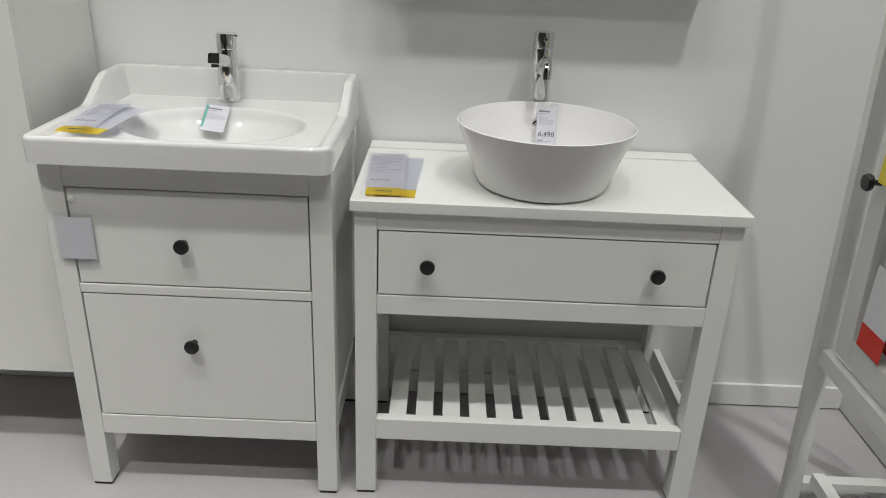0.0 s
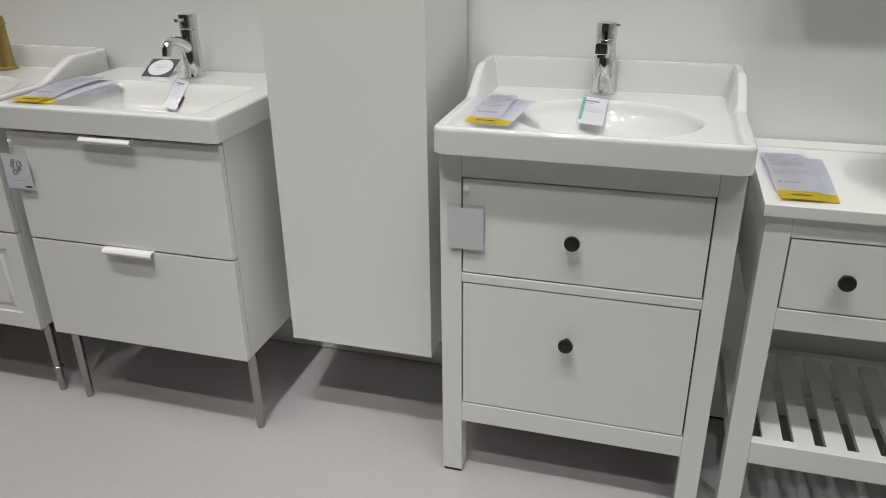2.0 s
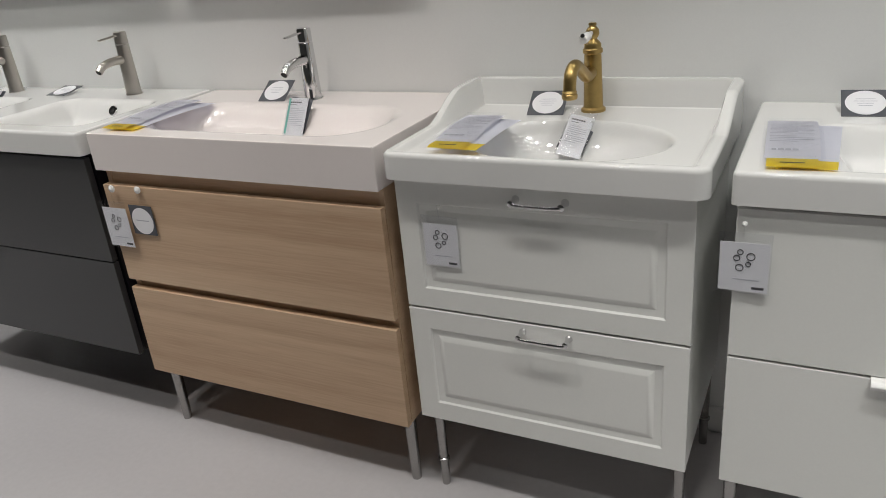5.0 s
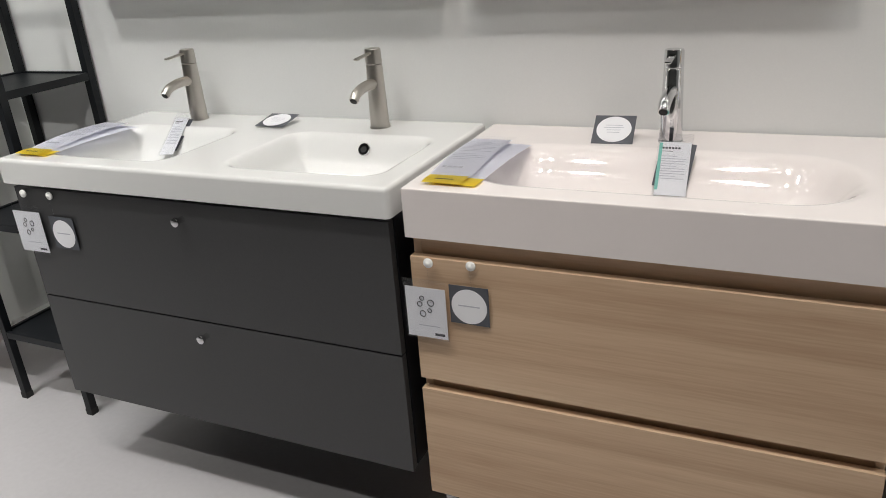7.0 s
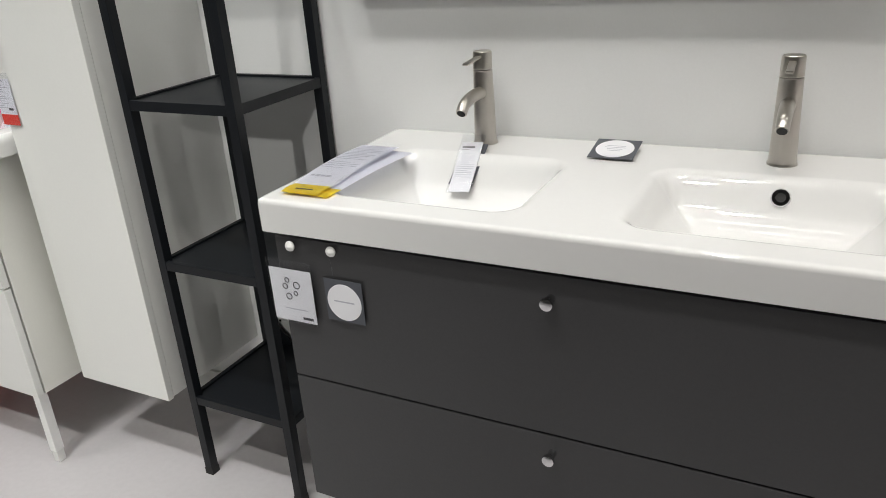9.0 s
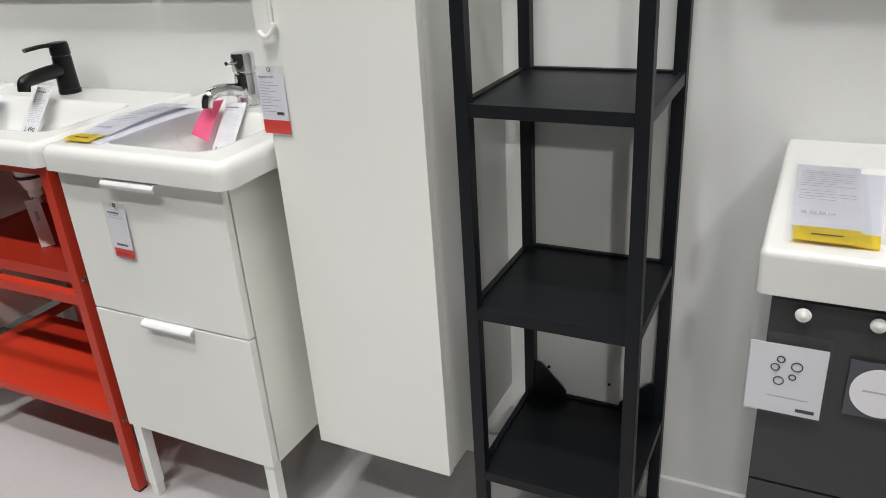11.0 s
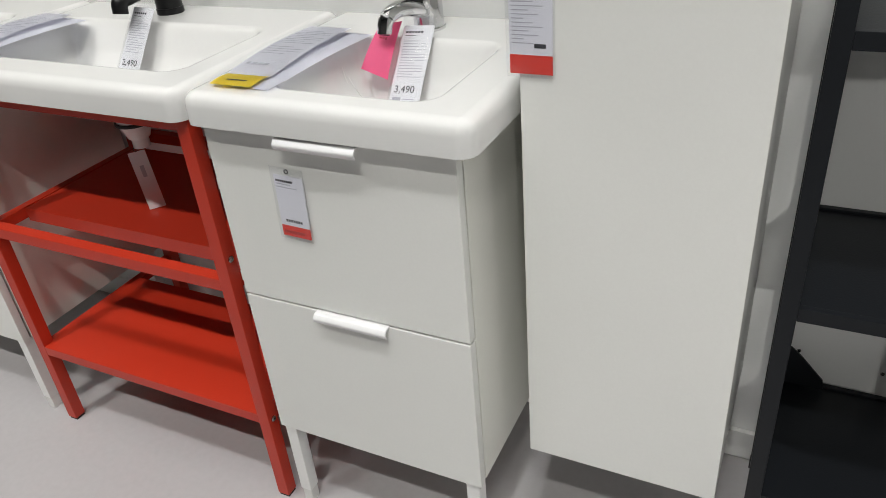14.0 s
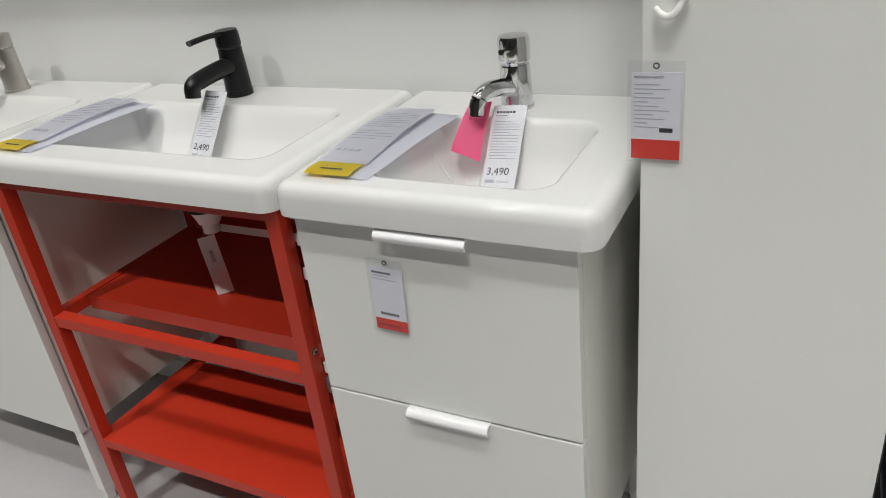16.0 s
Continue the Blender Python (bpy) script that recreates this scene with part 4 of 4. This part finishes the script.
small_unit(-6.311, -5.886, "small white two-drawer basin unit on white legs", (-6.163, -6.027))
small_unit(-7.66, -7.052, "white basin unit with a plain front on white legs", (-7.43, -7.29), ((0.215, 0.842),))
SOFT = dict(corner=0.026, lip=0.020)
flat_basin("small_basin", -6.327, -5.852, 1.617, 2.087, 0.848, 0.897, [(-6.212, -5.925, 1.668, 1.945, 0.115, 0.045, 0.10)], CERAMIC, "small white ceramic basin with soft edges", **SOFT)
flat_basin("red_frame_basin", -6.990, -6.331, 1.617, 2.087, 0.848, 0.897, [(-6.925, -6.392, 1.690, 1.950, 0.11, 0.045, 0.115)], CERAMIC, "white ceramic basin with soft edges on the red frame", **SOFT)
flat_basin("end_basin", -7.665, -6.994, 1.617, 2.087, 0.848, 0.897, [(-7.60, -7.06, 1.690, 1.950, 0.11, 0.045, 0.115)], CERAMIC, "white ceramic basin at the row's end", **SOFT)


def red_frame():
    x0, x1, y0, y1, s = -6.998, -6.336, 1.635, 2.075, 0.027
    t = thing("red_frame_stand", ((x0 + x1) / 2, (y0 + y1) / 2, 0), "open red metal basin stand with two sheet shelves", "washstand")
    for lx in (x0, x1 - s):
        for ly in (y0, y1 - s):
            leg = part("leg", box(lx, lx + s, ly, ly + s, 0.006, 0.846, 0.002), RED, t)
            part("foot", box(lx + 0.002, lx + s - 0.002, ly + 0.002, ly + s - 0.002, 0, 0.0058, 0), RUBBER, leg)
    for z0, z1 in ((0.826, 0.846), (0.522, 0.547)):
        part("front_rail", box(x0 + s, x1 - s, y0 + 0.001, y0 + 0.026, z0, z1, 0.0015), RED, t)
        lift = 0.042 if z0 < 0.6 else 0
        part("back_rail", box(x0 + s, x1 - s, y1 - 0.024, y1 - 0.001, z0 + lift, z1 + lift, 0.0015), RED, t)
        for rx in (x0 + 0.002, x1 - 0.024):
            part("side_rail", box(rx, rx + 0.022, y0 + s, y1 - s, z0, z1, 0.0015), RED, t)
    up = part("upper_shelf", box(x0 + 0.026, x1 - 0.026, y0 + 0.088, y1 - 0.026, 0.543, 0.546, 0.0008), RED, t)
    part("lip", box(x0 + 0.026, x1 - 0.026, y0 + 0.0865, y0 + 0.0885, 0.516, 0.546, 0.0006), RED, up)
    low = part("lower_shelf", box(x0 + s - 0.003, x1 - s + 0.003, y0 + 0.002, y0 + 0.300, 0.226, 0.229, 0.0008), RED, t)
    part("lip", box(x0 + s, x1 - s, y0 + 0.0005, y0 + 0.0025, 0.206, 0.229, 0.0006), RED, low)
    part("lip", box(x0 + s, x1 - s, y0 + 0.299, y0 + 0.301, 0.206, 0.229, 0.0006), RED, low)
    for rx in (x0 + 0.002, x1 - 0.024):
        part("side_rail", box(rx, rx + 0.022, y0 + s, y1 - s, 0.206, 0.2258, 0.0015), RED, t)
    for bz in (0.588, 0.216):
        part("bolt", lathe([(0, 0), (0.006, 0), (0.006, 0.002), (0.0042, 0.0035), (0.002, 0.0035), (0.002, 0.001), (0, 0.001)], (x1, y0 + 0.0135, bz), 18, pose(0, 0, 0, 0, 90, 0)), STEEL, t, "steel bolt head")
    return t


red_frame()
for sz in (0.775, 0.715, 0.535):
    tagged(part("unit_spacer", box(-6.3355, -6.3115, 1.662, 1.680, sz, sz + 0.022, 0.002), PLUG), "small white plastic spacer between two basin units", "spacer", "spacers between the units")


def drain():
    x, y = -6.672, 1.82
    t = thing("basin_drain", (x, y, 0.70), "white plastic basin drain with black seal", "drain pipe")
    part("cup", lathe([(0, 0.0), (0.022, 0.0), (0.026, 0.012), (0.034, 0.03), (0.036, 0.066), (0, 0.066)], (x, y, 0.706), 32), PLUG, t)
    part("seal", lathe([(0.0362, 0), (0.0385, 0.002), (0.0385, 0.006), (0.0362, 0.008)], (x, y, 0.735), 32), RUBBER, t)
    part("tail", lathe([(0, 0.0), (0.017, 0.0), (0.017, 0.022), (0, 0.022)], (x, y, 0.685), 24), PLUG, t)
    return t


drain()


def black_tap(x, y, z):
    t = thing("black_tap", (x, y, z), "matt black basin tap with a lever handle", "tap")
    part("base_ring", lathe([(0, 0), (0.0275, 0), (0.0275, 0.010), (0.0265, 0.012), (0, 0.012)], (x, y, z)), MATTBLACK, t)
    part("body", lathe([(0, 0.0125), (0.0265, 0.0125), (0.0235, 0.092), (0.0225, 0.094), (0, 0.094)], (x, y, z)), MATTBLACK, t)
    path = arc([(x, y - 0.01, z + 0.060), (x, y - 0.05, z + 0.060), (x, y - 0.098, z + 0.056), (x, y - 0.120, z + 0.050), (x, y - 0.126, z + 0.030)], 6)
    part("spout", tube(path, [0.0185 - 0.004 * i / len(path) for i in range(len(path))]), MATTBLACK, t)
    cap = part("cap", lathe([(0, 0.096), (0.0235, 0.096), (0.0245, 0.100), (0.0235, 0.122), (0.021, 0.128), (0, 0.130)], (x, y, z)), MATTBLACK, t)
    part("lever", tube(arc([(x, y, z + 0.120), (x - 0.008, y - 0.035, z + 0.124), (x - 0.016, y - 0.068, z + 0.122), (x - 0.020, y - 0.084, z + 0.120)], 6), [0.011] * 5 + [0.0095] * 14, 14, 0.55), MATTBLACK, cap)
    return t


def pin_tap(x, y, z):
    t = thing("pin_lever_tap", (x, y, z), "small chrome basin tap with a pin lever", "tap")
    part("body", lathe([(0, 0), (0.0285, 0), (0.0285, 0.004), (0.0265, 0.006), (0.0245, 0.070), (0.0235, 0.072), (0, 0.072)], (x, y, z)), CHROME, t)
    part("collar", lathe([(0, 0.0722), (0.0225, 0.0722), (0.0225, 0.077), (0, 0.077)], (x, y, z)), CHROME, t)
    cap = part("cap", lathe([(0, 0.0775), (0.0250, 0.0775), (0.0260, 0.080), (0.0260, 0.112), (0.0240, 0.117), (0, 0.118)], (x, y, z)), CHROME, t)
    part("lever", tube([(x, y - 0.018, z + 0.098), (x, y - 0.046, z + 0.102), (x, y - 0.054, z + 0.103)], [0.0032, 0.0032, 0.0045], 12), CHROME, cap)
    path = arc([(x - 0.003, y - 0.012, z + 0.034), (x - 0.011, y - 0.044, z + 0.045), (x - 0.020, y - 0.076, z + 0.048), (x - 0.026, y - 0.097, z + 0.038), (x - 0.028, y - 0.104, z + 0.018)], 6)
    sp = part("spout", tube(path, [0.0150 - 0.003 * i / len(path) for i in range(len(path))]), CHROME, t)
    part("outlet", lathe([(0, -0.0012), (0.0085, -0.0012), (0.0085, 0.0), (0, 0.0)], (x - 0.028, y - 0.1042, z + 0.0172), 20, pose(0, 0, 0, -16)), RUBBER, sp, "dark outlet")
    return t


black_tap(-6.698, 2.011, 0.897)
pin_tap(-6.095, 1.995, 0.897)
cylinder_tap(-7.350, 1.985, 0.897, NICKEL, "brushed tap on the end basin", 0.13)

# ---------- leaning floor mirror by the side wall ----------


def floor_mirror():
    t = thing("floor_mirror", (0.42, 1.42, 0), "white wooden standing mirror with black tilt knob", "mirror")
    far, near = 1.672, 1.20

    def px(z):
        return 0.368 - 0.040 * z

    for y in (far, near):
        part("post", beam((px(0), y, 0.0), (px(1.62), y, 1.62), 0.026, 0.040, 0.002), LACQUER, t)
        part("rear_leg", beam((0.64, y, 0.012), (px(1.1) + 0.03, y, 1.1), 0.035, 0.022, 0.002), LACQUER, t)
        part("foot_rail", beam((px(0.06) + 0.02, y, 0.06), (0.63, y, 0.06), 0.030, 0.022, 0.002), LACQUER, t)
    part("lower_rail", beam((px(0.42), near + 0.015, 0.428), (px(0.42), far - 0.015, 0.428), 0.022, 0.040, 0.002), LACQUER, t)
    part("base_rail", beam((px(0.05) + 0.05, near + 0.012, 0.082), (px(0.05) + 0.05, far - 0.012, 0.082), 0.030, 0.036, 0.002), LACQUER, t)
    a, b, z0, z1, f = near + 0.045, far - 0.045, 0.462, 1.55, 0.058
    for y in (a + f / 2, b - f / 2):
        part("frame_stile", beam((px(z0) + 0.012, y, z0), (px(z1) + 0.012, y, z1), f, 0.024, 0.003), LACQUER, t)
    for z in (z0 + f / 2, z1 - f / 2):
        part("frame_rail", beam((px(z) + 0.012, a + f, z), (px(z) + 0.012, b - f, z), 0.022, f, 0.003), LACQUER, t)
    part("mirror_glass", beam((px(z0) + 0.016, (a + b) / 2, z0 + f * 0.8), (px(z1) + 0.016, (a + b) / 2, z1 - f * 0.8), b - a - f * 1.6, 0.005, 0), MIRROR, t, "mirror glass")
    k = part("tilt_knob", lathe([(0, 0), (0.006, 0), (0.0055, 0.016), (0.016, 0.022), (0.018, 0.028), (0.015, 0.034), (0, 0.035)], (px(0.858) + 0.000, far - 0.074, 0.858), 28, pose(0, 0, 0, 0, -90, 0)), KNOB, t, "black round knob")
    return t


floor_mirror()


def mirror_label():
    t = thing("mirror_price_card", (0.303, 1.60, 0.80), "white price card with yellow foot on the standing mirror", "price tag")
    part("card", box(0.309, 0.3102, 1.47, 1.571, 0.938, 1.038, 0.0003), CARD, t)
    part("foot", box(0.309, 0.3102, 1.47, 1.571, 0.868, 0.9375, 0.0003), YELLOW, t, "yellow printed foot")
    u = thing("mirror_info_card", (0.342, 1.55, 0.60), "white information card with red foot on the mirror glass", "price tag")
    part("card", box(0.344, 0.3452, 1.462, 1.548, 0.578, 0.705, 0.0003), CARD, u)
    part("foot", box(0.344, 0.3452, 1.462, 1.548, 0.526, 0.5775, 0.0003), REDCARD, u, "red printed foot")
    return t


mirror_label()

# ---------- leaflets, cards and tags ----------
brochure(pose(-1.290, 1.598, 0.884, 0, 0, -1), "clear sleeve with price sheets on the swept-back basin", width=0.066, length=0.185, second=0.022)
brochure(pose(-0.688, 1.642, 0.766, 0, 0, 2), "clear sleeve with price sheets on the washstand top")
brochure(pose(-2.398, 1.610, 0.864, 0, 0, 3), "clear sleeve with price sheets on the slab basin", length=0.215)
brochure(pose(-3.008, 1.618, 0.866, 0, 0, 2), "clear sleeve with price sheets beside the brass tap's basin", length=0.185)
brochure(pose(-3.908, 1.622, 0.874, 0, 0, 1), "clear sleeve with price sheets on the deep slab basin")
brochure(pose(-4.962, 1.612, 0.876, 0, 0, 1), "clear sleeve with price sheets on the double basin", second=0.012)
brochure(pose(-6.292, 1.640, 0.899, 0, 0, 1), "clear sleeve with price sheets on the small basin", second=0.022, yellow_pair=False)
brochure(pose(-6.972, 1.632, 0.899, 0, 0, -1), "clear sleeve with price sheets on the red-framed basin", second=0.022, yellow_pair=False)

deck_card(-2.249, 1.972, 0.863, 4, 64)
deck_card(-2.878, 1.962, 0.853, 6, 60)
deck_card(-3.635, 1.958, 0.873, 4, 58)
deck_card(-4.475, 1.955, 0.879, 0, 80)

tap_tag(pose(-1.062, 1.962, 0.878, -54, 6, 0), "white price strip with green edge hanging from a chrome tap", accent=GREEN, width=0.055, length=0.090, shadow=False)
tap_tag(pose(-0.286, 1.958, 0.912, -28, 2, 0), "white price strip hanging over the round basin", "6,490", width=0.044, length=0.105, shadow=False)
tap_tag(pose(-2.120, 1.924, 0.878, -46, 10, 0), "white price strip hanging in the slab basin", width=0.036, length=0.100)
tap_tag(pose(-2.780, 1.942, 0.868, -46, 12, 0), "white price strip hanging below the brass tap", width=0.052, length=0.112)
tap_tag(pose(-3.503, 1.915, 0.905, -32, 0, 0), "white price strip with green edge in the deep basin", accent=GREEN, width=0.058, length=0.115)
tap_tag(pose(-4.745, 1.965, 0.899, -50, -4, 0), "white price strip in the double basin", width=0.045, length=0.125)
tap_tag(pose(-6.084, 1.948, 0.926, -42, -3, 0), "white price strip on the small chrome tap", "3,490", width=0.056, length=0.150, shadow=False)
tap_tag(pose(-6.678, 1.935, 0.938, -38, 2, 0), "white price strip on the black tap", "2,490", width=0.052, length=0.150, shadow=False)


def pink_flyer():
    t = thing("pink_flyer", (0, 0, 0), "bright pink paper flyer behind a price strip", "flyer")
    own = bmesh.new()
    rows = []
    for i in range(9):
        k = i / 8
        w, dip = 0.019 + 0.008 * k, 0.004 * math.sin(math.pi * k)
        rows.append([own.verts.new((x * w, -dip, -0.092 * k + 0.006 * x * (1 - 2 * k))) for x in (-1, -0.5, 0, 0.5, 1)])
    for a, b in zip(rows, rows[1:]):
        for k in range(4):
            own.faces.new((a[k], a[k + 1], b[k + 1], b[k]))
    bmesh.ops.solidify(own, geom=own.faces[:], thickness=-0.0008)
    bmesh.ops.recalc_face_normals(own, faces=own.faces)
    part("sheet", own, PINK, t)
    letters("space", 0.0050, t, pose(-0.008, -0.0032, -0.022, 90), REDINK)
    letters("living", 0.0050, t, pose(-0.010, -0.0042, -0.031, 90), REDINK)
    t.matrix_basis = pose(-6.133, 1.932, 0.921, -44, 4, 0)


pink_flyer()


def loose_threads():
    t = thing("loose_tag_thread", (-6.17, 1.85, 0.822), "two loose clear nylon threads standing in the small basin", "thread")
    for a, b, c in (((-6.186, 1.85, 0.869), (-6.181, 1.85, 0.846), (-6.169, 1.855, 0.815)), ((-6.176, 1.85, 0.853), (-6.168, 1.85, 0.838), (-6.156, 1.856, 0.812))):
        line = arc([a, b, c], 5)
        part("thread", tube(line, [0.0007] * len(line), 6), PLUG, t)


loose_threads()


def drain_tag():
    t = thing("drain_tag", (0, 0, 0), "white paper tag hanging from the basin drain", "price tag")
    part("strip", box(-0.017, 0.017, 0, 0.0008, -0.125, 0, 0.0002), CARD, t)
    bars([(-0.004, 0.004, -0.055, -0.03)], -0.0005, GREYINK, t)
    rod_ring(t, 0, 0, 0.004)
    t.matrix_basis = pose(-6.690, 1.815, 0.672, -6, -5, 42)


drain_tag()

leaflet_card(-4.992, -4.895, 0.640, 0.764, 1.600, -4.934, 0.791, "white card with ring symbols on the dark unit")
disc_card(-4.874, -4.797, 0.659, 0.739, 1.604, -4.852, 0.790, "dark card with white disc on the dark unit")
leaflet_card(-3.944, -3.855, 0.574, 0.700, 1.605, -3.888, 0.733, "white card with ring symbols on the oak unit")
disc_card(-3.853, -3.775, 0.614, 0.692, 1.612, -3.807, 0.733, "dark card with white disc on the oak unit")
leaflet_card(-3.032, -2.950, 0.616, 0.730, 1.630, -2.99, 0.748, "white card with ring symbols on the panelled unit", 0.4)
leaflet_card(-2.457, -2.373, 0.647, 0.757, 1.612, -2.418, 0.772, "white card with ring symbols on the flat white unit", 0.4)


def blank_card():
    t = thing("blank_card", (-1.285, 1.63, 0.61), "pale grey blank back of a hanging card on the washstand", "card")
    part("card", box(-1.322, -1.248, 1.6245, 1.6255, 0.609, 0.702, 0.0003), GREYCARD, t)
    part("sleeve", box(-1.326, -1.244, 1.6225, 1.6231, 0.605, 0.712, 0), SLEEVE, t, "clear plastic sleeve")
    peg(-1.286, 1.6335, 0.741, t, 0.7)
    part("thread", tube([(-1.286, 1.626, 0.736), (-1.286, 1.6245, 0.700)], [0.0008, 0.0008], 6), SLEEVE, t)


blank_card()


def product_card(x0, x1, z0, z1, y, red, label, lean=0, headed=False):
    """A printed product card with a red foot in a clear sleeve."""
    t = thing("product_card", (x0, y, z0), label, "card", "product cards")
    w, h = x1 - x0, z1 - z0
    part("card", box(x0, x1, y - 0.0022, y - 0.0012, z0 + red, z1, 0.0003), PAPER, t)
    part("foot", box(x0, x1, y - 0.0023, y - 0.0012, z0, z0 + red - 0.0002, 0.0003), REDCARD, t, "red printed foot")
    n = 12 if headed else 3
    rows = [(x0 + w * 0.06, x0 + w * (0.34 + 0.11 * ((k * 7) % 5)), z1 - 0.010 - 0.0052 * k, z1 - 0.0088 - 0.0052 * k) for k in range(1, n)]
    bars(rows, y - 0.0026, GREYINK, t)
    if headed:
        letters("PRODUCT FACTS", 0.0030, t, Matrix.Translation((-x0, -y, -z0)) @ pose(x0 + w * 0.06, y - 0.0027, z1 - 0.007, 90), INK)
        bars([(x0 + w * 0.58, x0 + w * 0.85, z0 + red + h * 0.09, z0 + red + h * 0.14)], y - 0.0026, INK, t, "logo_block")
    else:
        glyphs = [(x0 + w * (0.06 + 0.075 * k), x0 + w * (0.115 + 0.075 * k), z1 - 0.011, z1 - 0.0075) for k in range(8)]
        glyphs += [(x0 + w * (0.20 + 0.085 * k), x0 + w * (0.26 + 0.085 * k), z0 + red + 0.007, z0 + red + 0.0115) for k in range(7)]
        bars(glyphs, y - 0.0026, INK, t)
        bars([(x0 + w * 0.08, x0 + w * 0.80, z0 + red * 0.3, z0 + red * 0.55)], y - 0.0027, REDINK, t)
    part("sleeve", box(x0 - 0.004, x1 + 0.004, y - 0.0040, y - 0.0034, z0 - 0.004, z1 + 0.014, 0), SLEEVE, t, "clear plastic sleeve")
    rod_ring(t, (x0 + x1) / 2, y - 0.003, z1 + 0.008, 0.0032)
    if lean:
        t.rotation_euler = (0, radians(lean), 0)
    return t


product_card(-5.846, -5.788, 0.922, 1.029, 1.741, 0.025, "printed product card with red foot on the tall cabinet", headed=True)
product_card(-6.194, -6.142, 0.671, 0.777, 1.637, 0.019, "printed product card with pale red foot on the small unit", lean=2)
